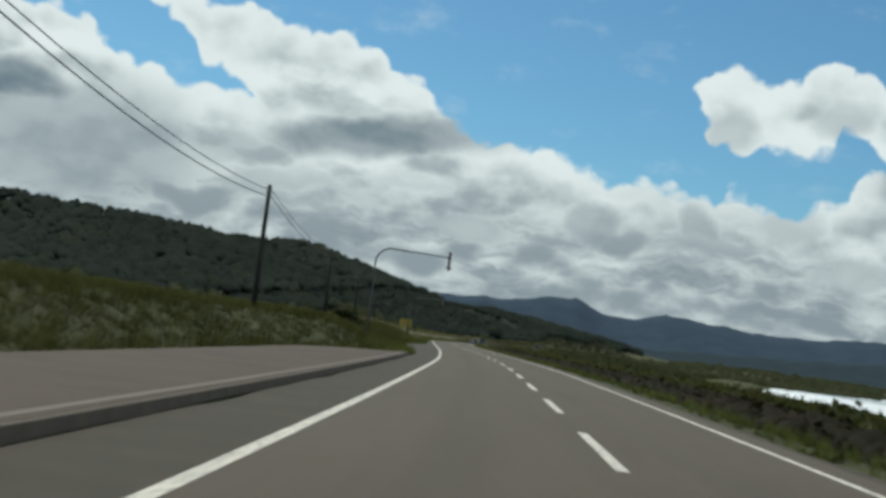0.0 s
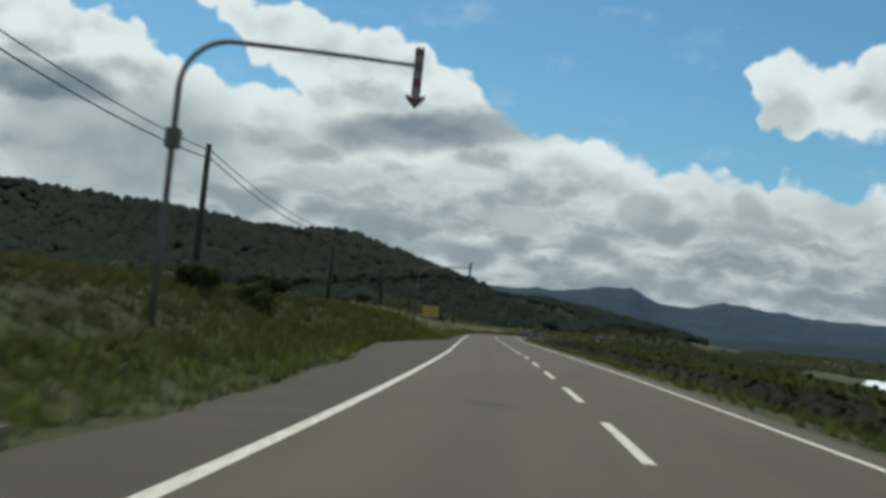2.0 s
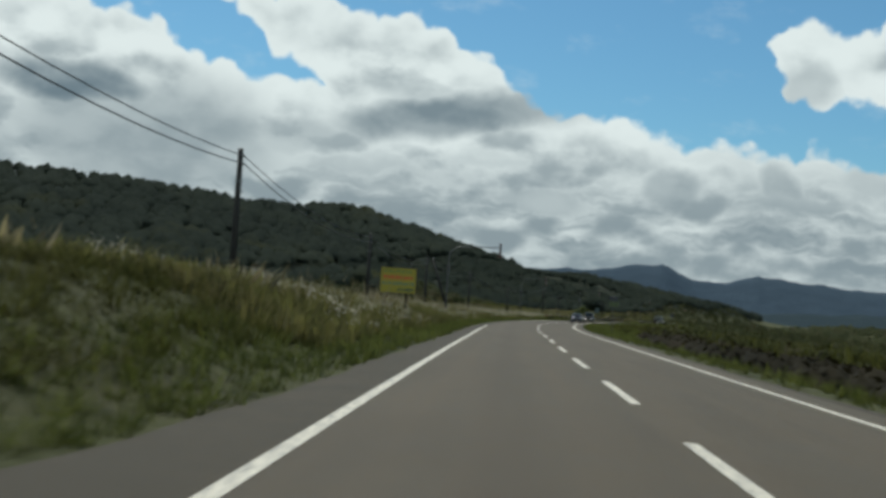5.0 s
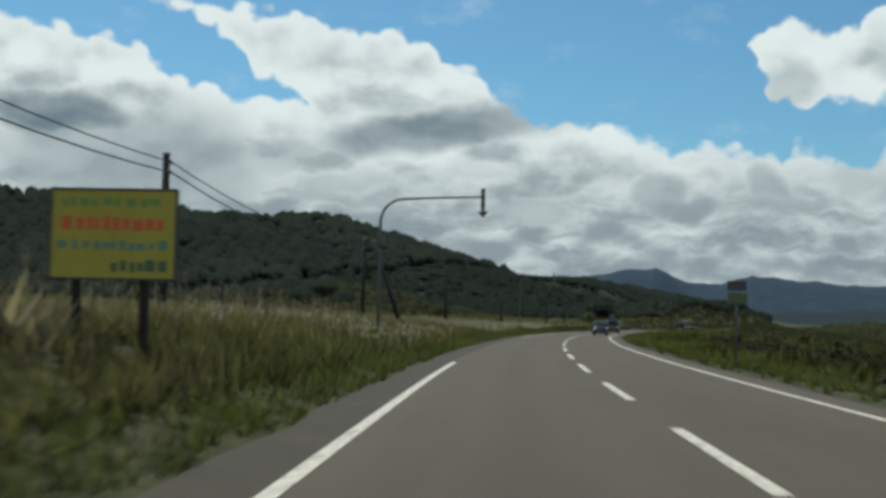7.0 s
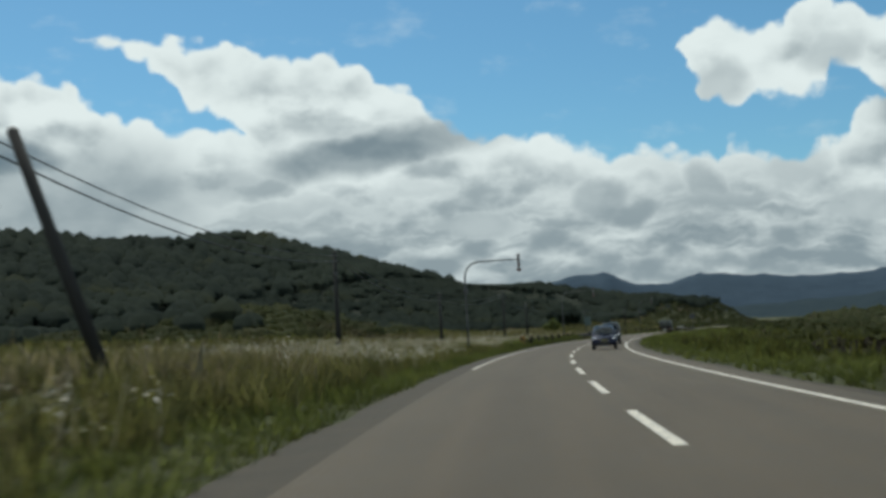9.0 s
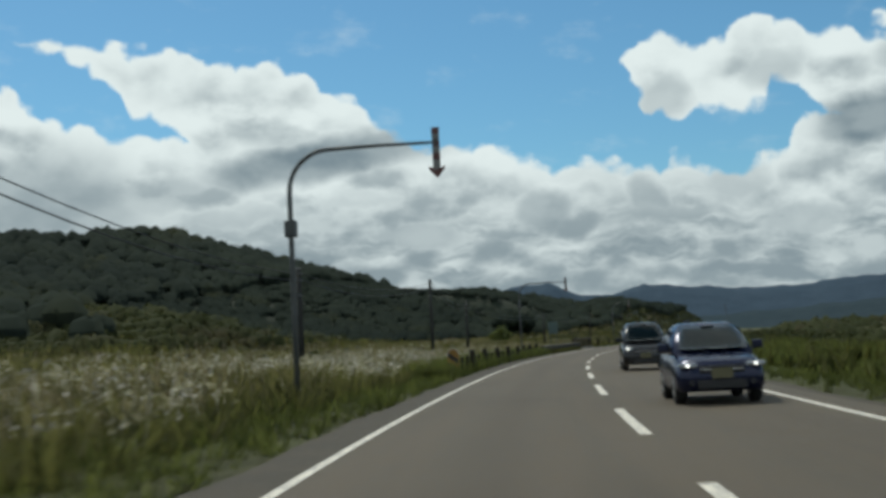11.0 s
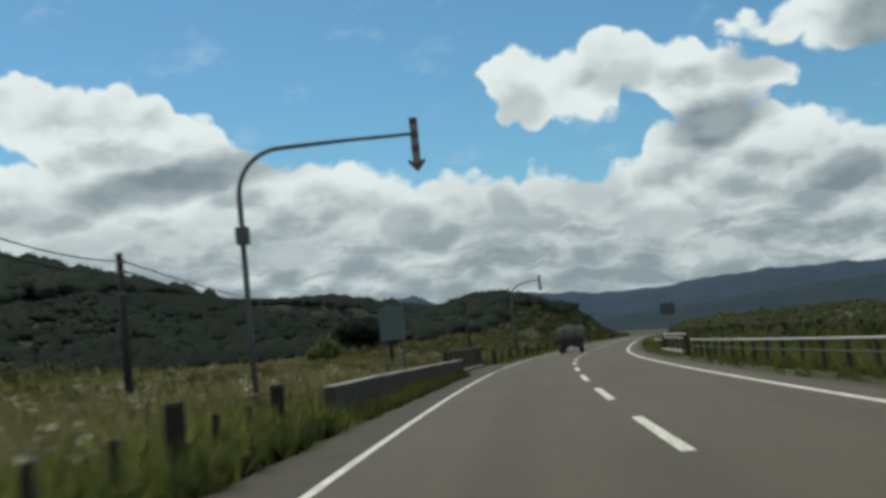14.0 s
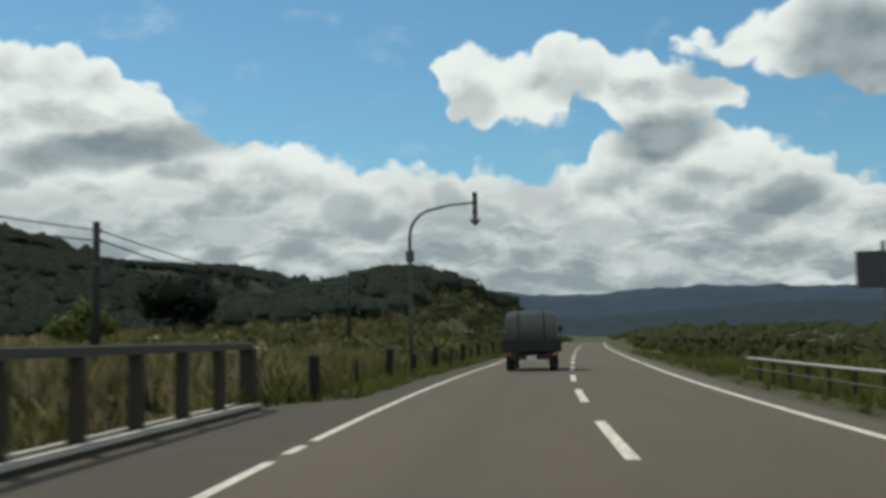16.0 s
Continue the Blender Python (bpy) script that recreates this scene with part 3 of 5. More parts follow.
def land(s, o):
    """Height of the ground beside the road."""
    s, o = np.asarray(s, float), np.asarray(o, float)
    x, y = place(s, o)
    left, right = -o, o
    e = np.where(s < 62, walk_edge(s) + 0.1, paved_to(s))
    z = np.interp(s, *zip(*BANKS)) * smooth(left, e + 0.2, e + 6.5)
    z = z + 0.032 * np.clip(left - 14, 0, 120)
    brook = smooth(s, 390, 396) * (1 - smooth(s, 409, 416)) * smooth(np.abs(o + 0.5), 5.4, 8.0) * (1 - smooth(np.abs(o), 40, 70))
    z = z - 1.8 * brook
    shore = 1 - smooth(s, 560, 850)
    z = z - np.where(right > 0, 0.35 * smooth(right, 4, 7) + 1.0 * smooth(right, 12, 40) + (1.2 * smooth(right, 16, 45) + 2.6 * smooth(right, 60, 98)) * shore, 0)
    z = z - 0.09 * (1 - smooth(np.abs(o + 0.05), 3.95, 4.3)) - 0.03
    u = (x - RIDGE_AT[0]) * RIDGE_WAY[0] + (y - RIDGE_AT[1]) * RIDGE_WAY[1]
    v = (x - RIDGE_AT[0]) * RIDGE_WAY[1] - (y - RIDGE_AT[1]) * RIDGE_WAY[0]
    top = np.interp(u, *zip(*RIDGE)) - 7.6
    rise = np.where(v > 0, np.clip(1 - v / 135, 0, 1) ** 1.3, 1 - 0.4 * smooth(-v, 0, 400))
    near_road = np.where(s < 640, smooth(left, 35, 120), smooth(np.abs(o), 20, 90))
    z = z + np.clip(top - z, 0, None) * rise * near_road
    for rise_by, at_s, at_o, long, wide in MOUNDS:
        z = z + rise_by * np.exp(-(((s - at_s) / long) ** 2) - ((o - at_o) / wide) ** 2) * smooth(np.abs(o), 4, 14)
    bumps = 0.5 * np.sin(x * 0.21 + 1.3 * np.sin(y * 0.13)) * np.sin(y * 0.17 + 0.9 * np.sin(x * 0.11))
    return z + bumps * 0.25 * smooth(np.abs(o), 9, 25)


# one sheet of ground to the horizon
_rows = np.r_[-3000, -1200, -600, np.arange(-300, -60, 30), np.arange(-60, 480, 2.0), np.arange(480, 700, 5.0), np.arange(700, 1401, 25.0), 2000, 3200, 4600]
_cols = np.r_[-4200, -2500, -1500, -900, np.arange(-600, -160, 22.0), np.arange(-160, -40, 8.0), np.arange(-40, -16, 3.0), np.arange(-16, -8, 1.0),
              np.arange(-8, -3.9, 0.4), -2, 0, 2, np.arange(3.4, 8, 0.5), np.arange(8, 20, 2.0), np.arange(20, 60, 5.0), np.arange(60, 150, 10.0), 180, 260, 340, 420, 500, 600, 900, 1800, 4200]


def far_place(s, o):
    """As place(), run on straight past the ends of the plan."""
    sc, oc = np.clip(s, -290, 1400), np.clip(o, -600, 600)
    x, y = place(sc, oc)
    th = np.interp(sc, GRID, _th)
    return x + (s - sc) * np.sin(th) + (o - oc), y + (s - sc) * np.cos(th)


_S, _O = np.meshgrid(_rows, _cols, indexing="ij")
_X, _Y = far_place(_S, _O)
_Z = land(np.clip(_S, -290, 1400), np.clip(_O, -600, 600))
_Z = np.where((_S > 1400) | (_S < -290), np.minimum(_Z, 3.0), _Z)
_nc = len(_cols)
_quads = [(i * _nc + j, i * _nc + j + 1, (i + 1) * _nc + j + 1, (i + 1) * _nc + j) for i in range(len(_rows) - 1) for j in range(_nc - 1)]
_me = bpy.data.meshes.new("ground")
_me.from_pydata(np.stack([_X, _Y, _Z], -1).reshape(-1, 3).tolist(), [], _quads)
_me.materials.append(LAND)
for _f in _me.polygons:
    _f.use_smooth = True
ground = tagged(new("ground", _me), "rough grassy roadside land rising to a wooded ridge", "ground", kind="structure")

# the road, its edges and lines
_st = list(np.arange(-60, 640, 2.0))
road = ribbon("road", _st, lambda s: [(o, 0.0) for o in (-3.56, -3.4, -2.6, -1.75, -0.9, 0.0, 0.9, 1.75, 2.94, 3.55)], ASPHALT)
tagged(road, "grey two-lane asphalt road with worn wheel tracks", "road")
shoulder = ribbon("road_shoulder", list(np.arange(-60, 640, 1.0)), lambda s: [(-3.56, 0.0)] + [(-3.56 + (3.56 - max(float(paved_to(s)) + 0.1 * math.sin(s * 0.9) * math.sin(s * 0.31), 4.0)) * k, -0.004 * k) for k in (0.5, 1.0)], SHOULDER)
tagged(shoulder, "weathered asphalt shoulder with crumbling edge", "shoulder")
shoulder_far = ribbon("road_shoulder", list(np.arange(-60, 640, 1.0)), lambda s: [(3.55, 0.0), (3.7, -0.003), (3.86 + 0.1 * math.sin(s * 0.7) * math.sin(s * 0.23), -0.02)], SHOULDER)
tagged(shoulder_far, "narrow gritty strip along the road edge", "shoulder")


def line(name, s0, s1, o, half, step=2.0):
    st = list(np.arange(s0, s1, step)) + [s1]
    return ribbon(name, st, lambda s: [(o - half, 0.0045), (o, 0.006), (o + half, 0.0045)], PAINT, "", road)


line("edge_line", -60, 207, -3.47, 0.075)
for s0, s1 in ((262, 321), (321.8, 392.2), (393.8, 394.6), (395.2, 396.0), (398.2, 402.6), (403.4, 404.3), (405.0, 640)):
    line("edge_line", s0, s1, -3.5, 0.06, 0.4 if s1 - s0 < 5 else 2.0)
line("edge_line", -60, 640, 2.94, 0.07)
for k in range(-6, 62):
    line("lane_dash", 2.47 + 10 * k, 2.47 + 10 * k + 5.2, 0.0, 0.075, 1.3)

# raised pavement with its kerb
_pv = list(np.arange(-60, 58, 2.0)) + [58, 59]


pavement = ribbon("pavement", _pv, lambda s: [(-5.0, 0.147), (-5.0 - (walk_edge(s) - 5.0) * 0.5 - 0.01, 0.15), (-walk_edge(s) - 0.02, 0.155), (-walk_edge(s) - 0.2, 0.0)], PAVING)
tagged(pavement, "raised pinkish concrete pavement beside the road", "pavement")
pavement_edge = ribbon("pavement_edge", _pv, lambda s: [(-5.12, 0.149), (-5.13, 0.156), (-min(walk_edge(s), 5.24), 0.157), (-min(walk_edge(s), 5.24) - 0.01, 0.15)], KERBSTONE)
tagged(pavement_edge, "pale worn edging along the pavement", "pavement")
kerb = thing("kerb", pose(0, 0, 0), "row of weathered concrete kerb stones", "kerb", kind="structure")
for i in range(-60, 59):
    s = i + 0.5
    part("kerb_stone", box(-0.17, 0.0, -0.495, 0.495, -0.02, 0.142, 0.02), KERBDARK, kerb, m=put(s, -4.95, 0.0))

# sea beyond the shore
water = new("water", bpy.data.meshes.new("water"))
_bm = bmesh.new()
for gx in range(24):
    for gy in range(24):
        _bm.faces.new([_bm.verts.new((25 + (gx + i) * 150, -600 + (gy + j) * 170, -3.9)) for i, j in ((0, 0), (1, 0), (1, 1), (0, 1))])
bmesh.ops.remove_doubles(_bm, verts=_bm.verts, dist=0.01)
_bm.to_mesh(water.data)
_bm.free()
water.data.materials.append(WATER)
tagged(water, "sea with white surf and glare along the shore", "sea", kind="structure")


def range_of_hills(name, far, heights, mat, label, rough, seed):
    """A chain of far hills: azimuth and elevation of its skyline, seen from the middle of the way."""
    rng = np.random.default_rng(seed)
    azs = np.arange(-48, 50, 0.25)
    top = np.interp(azs, *zip(*heights))
    wob = np.zeros_like(azs)
    for f in (2.1, 3.6, 7.0, 11.0):
        wob += (1 - 2 * np.abs(np.sin(azs * f * 0.5 + rng.uniform(0, 6)))) * rough / f ** 0.8
    tall = far * np.tan(np.radians(top + wob)) + 1.0
    verts, rows = [], 7
    for k in range(rows):
        q = k / (rows - 1)
        r = far - 0.16 * far * (1 - q)
        h = tall * (q ** 1.3) * (1 + (1 - q) * (0.14 * np.sin(azs * 2.3 + 2 * k) + 0.08 * np.sin(azs * 5.1 - 3 * k))) - 6 * (1 - q)
        for a, z in zip(np.radians(azs), h):
            verts.append((r * math.sin(a) - 9.7, r * math.cos(a) + 197, float(z)))
    m = len(azs)
    verts += [((far + 60) * math.sin(a) - 9.7, (far + 60) * math.cos(a) + 197, -6.0) for a in np.radians(azs)]
    faces = [(k * m + j, k * m + j + 1, (k + 1) * m + j + 1, (k + 1) * m + j) for k in range(rows) for j in range(m - 1)]
    me = bpy.data.meshes.new(name)
    me.from_pydata(verts, [], faces)
    me.materials.append(mat)
    for f in me.polygons:
        f.use_smooth = True
    return tagged(new(name, me), label, "mountains", kind="structure")


# skylines of the two ranges, their haze painted in as blue
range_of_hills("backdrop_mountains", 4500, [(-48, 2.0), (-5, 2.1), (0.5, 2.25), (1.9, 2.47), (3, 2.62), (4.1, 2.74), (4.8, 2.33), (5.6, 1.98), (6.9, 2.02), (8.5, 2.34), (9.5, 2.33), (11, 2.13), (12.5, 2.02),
               (13.9, 1.95), (14.8, 1.92), (16.4, 2.06), (18.5, 2.2), (20, 2.25), (23, 2.2), (26, 2.1), (30, 1.9), (49, 1.4)], HAZEBLUE, "hazy blue far mountain range", 0.075, 3)
range_of_hills("backdrop_foothills", 2900, [(-48, 0.5), (4, 0.4), (7, 0.55), (11, 0.75), (15, 0.9), (19, 1.15), (24, 1.45), (30, 1.3), (49, 1.0)], HAZENEAR, "dark haze-tinted wooded foothills before the mountains", 0.06, 5)

# ---- plants ----
def clump(rng, count, size, flat=0.8, inner=0.55):
    """Leaf quads on and in an uneven ball of unit radius."""
    verts, faces = [], []
    for _ in range(count):
        d = rng.normal(size=3)
        d /= np.linalg.norm(d)
        c = d * rng.uniform(inner, 1.0) * (1, 1, flat)
        nrm = d + rng.normal(0, 0.4, 3)
        nrm /= np.linalg.norm(nrm)
        a = np.cross(nrm, rng.normal(size=3))
        a /= np.linalg.norm(a)
        b = np.cross(nrm, a)
        r, q = size * rng.uniform(0.6, 1.3), size * rng.uniform(0.5, 0.9)
        k = len(verts)
        verts += [c - a * r, c - b * q * 0.8, c + a * r, c + b * q]
        faces.append((k, k + 1, k + 2, k + 3))
    return np.array(verts), np.array(faces)


def crown(rng, lumps=0.2, leaves=34, size=0.34, core=0.74, cells=2, inner=0.55):
    """A lumpy solid ball of unit radius with loose leaf quads about its rim."""
    verts, faces, seen = [], [], {}
    k1, k2 = rng.uniform(0, 6, 3), rng.uniform(0, 6, 3)

    def corner(p):
        key = tuple(np.round(p, 4))
        if key not in seen:
            d = np.array(p) / np.linalg.norm(p)
            r = 1 + lumps * (np.sin(d * 4.1 + k1).sum() * 0.5 + np.sin(d * 7.7 + k2).sum() * 0.35)
            seen[key] = len(verts)
            verts.append(d * r * core)
        return seen[key]

    g = np.linspace(-1, 1, cells + 1)
    for axis in range(3):
        for side in (-1, 1):
            for i in range(cells):
                for j in range(cells):
                    quad = []
                    for a, b in ((i, j), (i + 1, j), (i + 1, j + 1), (i, j + 1)):
                        p = [0, 0, 0]
                        p[axis], p[(axis + 1) % 3], p[(axis + 2) % 3] = side, g[a], g[b]
                        quad.append(corner(p))
                    faces.append(quad if side > 0 else quad[::-1])
    lv, lf = clump(rng, leaves, size, 1.0, inner)
    lv = lv * (1.08 if inner < 0.7 else 0.98)
    faces += (lf + len(verts)).tolist()
    return np.array(verts + list(lv)), np.array(faces)


def tuft(rng, blades, spread_r, bend=0.35, width=0.035):
    """Blades of grass of about unit height."""
    verts, faces = [], []
    for _ in range(blades):
        a, r = rng.uniform(0, 2 * np.pi), spread_r * math.sqrt(rng.uniform(0, 1))
        c = np.array([r * math.cos(a), r * math.sin(a), 0.0])
        h, dirn = rng.uniform(0.55, 1.0), rng.uniform(0, 2 * np.pi)
        d = np.array([math.cos(dirn), math.sin(dirn), 0])
        w_ = np.array([-d[1], d[0], 0]) * width * rng.uniform(0.7, 1.3)
        lean = bend * rng.uniform(0.2, 1.2)
        k = len(verts)
        verts += [c - w_ * 1.1, c + w_ * 1.1, c + d * lean + (0, 0, h)]
        faces.append((k, k + 1, k + 2))
    return np.array(verts), np.array(faces)


def umbel(rng):
    """A stalk with loose sprays of small florets at several heights, of about unit height."""
    verts, faces = [], []
    w_ = 0.008
    verts += [(-w_, 0, 0), (w_, 0, 0), (w_, 0, 0.9), (-w_, 0, 0.9)]
    faces.append((0, 1, 2, 3))
    for _ in range(9):
        a, r = rng.uniform(0, 2 * np.pi), 0.2 * math.sqrt(rng.uniform(0, 1))
        c = np.array([r * math.cos(a), r * math.sin(a), rng.uniform(0.55, 1.0)])
        u = rng.normal(size=3)
        u /= np.linalg.norm(u)
        v = np.cross(u, rng.normal(size=3))
        v /= np.linalg.norm(v)
        q = 0.042 * rng.uniform(0.5, 1.4)
        k = len(verts)
        verts += [tuple(c - u * q), tuple(c - v * q), tuple(c + u * q), tuple(c + v * q)]
        faces.append((k, k + 1, k + 2, k + 3))
    return np.array(verts), np.array(faces)


def plume(rng):
    """A feathery seed head on a tall stem, of about unit height."""
    verts, faces = [(-0.006, 0, 0), (0.006, 0, 0), (0.03, 0, 0.7), (0.02, 0, 0.7)], [(0, 1, 2, 3)]
    for i in range(14):
        z, a = 0.68 + 0.3 * i / 14, rng.uniform(0, 2 * np.pi)
        d = np.array([math.cos(a), math.sin(a), 0.6]) * 0.085 * (1.1 - i / 16)
        c = np.array([0.03 + 0.05 * (i / 14) ** 2, 0, z])
        s_ = np.array([-d[1], d[0], 0]) * 0.22
        k = len(verts)
        verts += [tuple(c - s_), tuple(c + s_), tuple(c + d + s_ * 0.4), tuple(c + d - s_ * 0.4)]
        faces.append((k, k + 1, k + 2, k + 3))
    return np.array(verts), np.array(faces)


def stand(rng, count, s0, s1, o0, o1, sink=0.03, keep=None):
    """Random spots on the ground between two lines along the road."""
    s, o = rng.uniform(s0, s1, count), rng.uniform(o0, o1, count)
    if keep is not None:
        ok = keep(s, o)
        s, o = s[ok], o[ok]
    x, y = place(s, o)
    return np.stack([x, y, land(s, o) - sink], -1)


def patchy(s, o, grain=0.11, level=0.0):
    return np.sin(s * grain + 2 * np.sin(o * 0.23)) + np.sin(s * grain * 2.7 + o * 0.7) * 0.7 + np.sin(s * grain * 7.1 - o * 1.9) * 0.4 > level


def off_road(s, o):
    e = np.where(s < 62, walk_edge(s) + 0.15, paved_to(s) + 0.05)
    brook = (s > 394) & (s < 411) & (o < 0) & (o > -48)
    return (((-o > e) & (o < 0)) | (o > 3.95)) & ~brook


def grow(name, seed, shape, count, area, size, mat, label, category, lean=0.15, keep=None, squash=(0.8, 1.2), up=1.0):
    rng = np.random.default_rng(seed)
    verts, faces = shape(rng)
    spots = stand(rng, count, *area, keep=lambda s, o: off_road(s, o) & (keep(s, o) if keep else True))
    return spread(name, verts, faces, turns(len(spots), rng, *size, lean, squash), spots, mat, label, category, up)


thick = lambda rng: tuft(rng, 10, 0.4, 0.6, 0.038)
broad = lambda rng: tuft(rng, 10, 0.9, 0.7, 0.11)
# mown edge, bank, tall verge and meadow to the left of the road
grow("verge_grass", 1, thick, 13000, (40, 480, -7.4, -4.2), (0.2, 0.4), VERGE, "green unmown grass along the road edge", "grass", 0.3, lambda s, o: (s < 363) | (s > 394) | (o < -5.9) | (o > -5.0))
grow("bank_grass", 25, thick, 9000, (-30, 165, -15, -6.2), (0.3, 0.6), BANKGREEN, "olive grass on the roadside bank", "grass", 0.35)
grow("verge_grass", 27, thick, 3200, (308, 361, -6.4, -4.75), (0.45, 0.8), VERGE, "green grass grown up round the guard posts", "grass", 0.3)
grow("verge_grass", 29, thick, 1100, (364, 393, -5.2, -4.5), (0.16, 0.46), BANKGREEN, "green grass grown up before the low concrete barrier", "grass", 0.3)
grow("tall_grass", 2, thick, 11000, (150, 480, -15, -5.6), (0.4, 0.8), GRASS, "tall olive grass on the roadside bank", "grass", 0.3, lambda s, o: (s < 362) | (s > 394) | (o < -6.1))
grow("meadow_grass", 34, thick, 4200, (-20, 156, -36, -12.5), (0.3, 0.6), BANKGREEN, "olive grass over the top of the roadside bank", "grass", 0.35)
grow("meadow_grass", 40, thick, 3000, (410, 480, -26, -5.6), (0.45, 0.85), BANKGREEN, "dull green grass past the brook", "grass", 0.3)
grow("meadow_grass", 38, broad, 1500, (480, 600, -40, -5.5), (0.4, 0.8), BANKGREEN, "dull green grass on the slope by the bend", "grass", 0.3)
grow("meadow_grass", 3, broad, 6500, (150, 480, -48, -13), (0.5, 0.95), GRASS, "rough olive meadow grass", "grass", 0.3)
grow("meadow_grass", 30, broad, 6500, (190, 480, -112, -46), (0.8, 1.5), GRASS, "rough olive grass below the woods", "grass", 0.3)
grow("dry_grass", 4, broad, 4200, (150, 560, -60, -8), (0.5, 1.0), STRAW, "patches of pale dry grass", "grass", 0.3, lambda s, o: patchy(s, o, 0.09, 0.55))
grow("flower_heads", 5, umbel, 2600, (150, 345, -12, -5.6), (0.5, 0.95), BLOOM, "white flowers among the tall grass", "flowers", 0.2, lambda s, o: patchy(s, o, 0.13, 0.25))
grow("flower_heads", 18, umbel, 2600, (258, 335, -16, -6.4), (0.45, 0.9), BLOOM, "white flowers thick in the tall grass", "flowers", 0.2, lambda s, o: patchy(s, o, 0.3, 0.0))
grow("flower_heads", 19, umbel, 320, (316, 356, -13, -5.4), (0.4, 0.85), BLOOM, "white flowers among the tall grass", "flowers", 0.2)
grow("flower_heads", 6, umbel, 900, (250, 470, -34, -10), (0.6, 1.1), BLOOM, "white flowers across the meadow", "flowers", 0.2, lambda s, o: patchy(s, o, 0.08, 0.3))
grow("dry_grass", 15, thick, 6500, (236, 400, -14, -7.2), (0.35, 0.75), STRAW, "pale dry grass thick along the verge", "grass", 0.35, lambda s, o: patchy(s, o, 0.21, -0.5))
grow("dry_grass", 31, thick, 4200, (176, 300, -24, -8.5), (0.4, 0.8), STRAW, "brownish dry grass across the meadow", "grass", 0.35)
grow("meadow_grass", 17, thick, 11000, (240, 490, -40, -6.6), (0.4, 0.85), PALEGREEN, "pale yellow-green grass among the dry stalks", "grass", 0.35)
grow("dry_grass", 35, thick, 4200, (412, 490, -62, -9), (0.35, 0.7), STRAW, "pale tan grass over the flat field past the brook", "grass", 0.35, lambda s, o: patchy(s, o, 0.2, 0.1))
grow("dry_grass", 36, thick, 5200, (338, 412, -40, -6.6), (0.4, 0.75), STRAW, "pale tan grass among the meadow weeds", "grass", 0.35, lambda s, o: patchy(s, o, 0.17, -0.6))
grow("flower_heads", 37, umbel, 420, (352, 410, -22, -6.6), (0.5, 0.9), BLOOM, "white flowers scattered behind the barrier", "flowers", 0.2, lambda s, o: patchy(s, o, 0.3, 0.2))
grow("dry_grass", 22, thick, 2600, (385, 445, -16, -6.2), (0.4, 0.9), STRAW, "pale dry grass by the brook", "grass", 0.35, lambda s, o: patchy(s, o, 0.25, -0.3))
grow("seed_plumes", 7, plume, 700, (150, 300, -16, -7), (0.9, 1.35), STRAW, "feathery seed plumes on tall stems", "grass", 0.15, lambda s, o: patchy(s, o, 0.16, 0.5))
grow("seed_plumes", 21, plume, 420, (196, 238, -14.5, -9.5), (1.1, 1.5), PLUME, "cream feathery plumes standing above the grass", "grass", 0.1, lambda s, o: patchy(s, o, 0.4, -0.1))
grow("seed_plumes", 26, plume, 260, (316, 350, -24, -15), (1.1, 1.6), PLUME, "cream feathery plumes standing in the meadow", "grass", 0.15, lambda s, o: patchy(s, o, 0.3, 0.2))
grow("verge_grass", 8, thick, 6000, (-10, 480, 4.0, 8.0), (0.2, 0.45), VERGE, "green verge grass along the seaward edge", "grass", 0.3)
grow("verge_grass", 33, thick, 2200, (185, 330, 7.5, 12.5), (0.3, 0.55), VERGE, "green grass between the seaward verge and the hedge", "grass", 0.3)
grow("tall_grass", 39, thick, 4500, (318, 446, 5.2, 17), (0.4, 0.8), VERGE, "tall green grass on the seaward slope", "grass", 0.3)
grow("meadow_grass", 9, broad, 6500, (-10, 560, 7.0, 60), (0.5, 1.0), BANKGREEN, "rough grass on the seaward side", "grass", 0.3)

_lf = lambda rng: crown(rng, 0.28, 26, 0.26, 0.6)
_bush = lambda rng: crown(rng, 0.32, 44, 0.19, 0.7, 2, 0.62)
_far = lambda rng: crown(rng, 0.32, 12, 0.28, 0.84, 2, 0.7)
grow("hedge", 32, _lf, 420, (196, 275, 10.2, 12.4), (0.4, 0.7), HEDGE, "low dark wind-burnt hedge set back behind the verge", "hedge", 0.1, up=0.5)
grow("hedge", 10, _lf, 1750, (-20, 200, 6.3, 8.8), (0.5, 0.85), HEDGE, "low dark wind-burnt hedge beside the road", "hedge", 0.1, up=0.5)
grow("scrub", 11, _lf, 1300, (60, 560, -60, -14), (0.4, 0.95), SCRUB, "scattered olive shrubs in the meadow", "shrubs", 0.1, lambda s, o: patchy(s, o, 0.07, 0.55))
grow("scrub", 12, _bush, 1200, (318, 640, 8.5, 60), (0.35, 1.4), SCRUB, "dense olive shrubs on the seaward side", "shrubs", 0.1, lambda s, o: o > 8.5 + 7.5 * np.clip((440 - s) / 50, 0, 1))
grow("scrub", 13, _bush, 900, (440, 720, -19, -5.5), (0.4, 1.0), SCRUB, "olive shrubs on the slope above the bend", "shrubs", 0.1)
grow("scrub", 14, _lf, 1400, (20, 520, 12, 52), (0.4, 1.1), SCRUB, "brownish coastal scrub", "shrubs", 0.1)
grow("scrub", 24, _far, 1500, (560, 800, 9, 120), (0.7, 1.8), SCRUB, "olive and brown scrub over the seaward mound", "shrubs", 0.1)
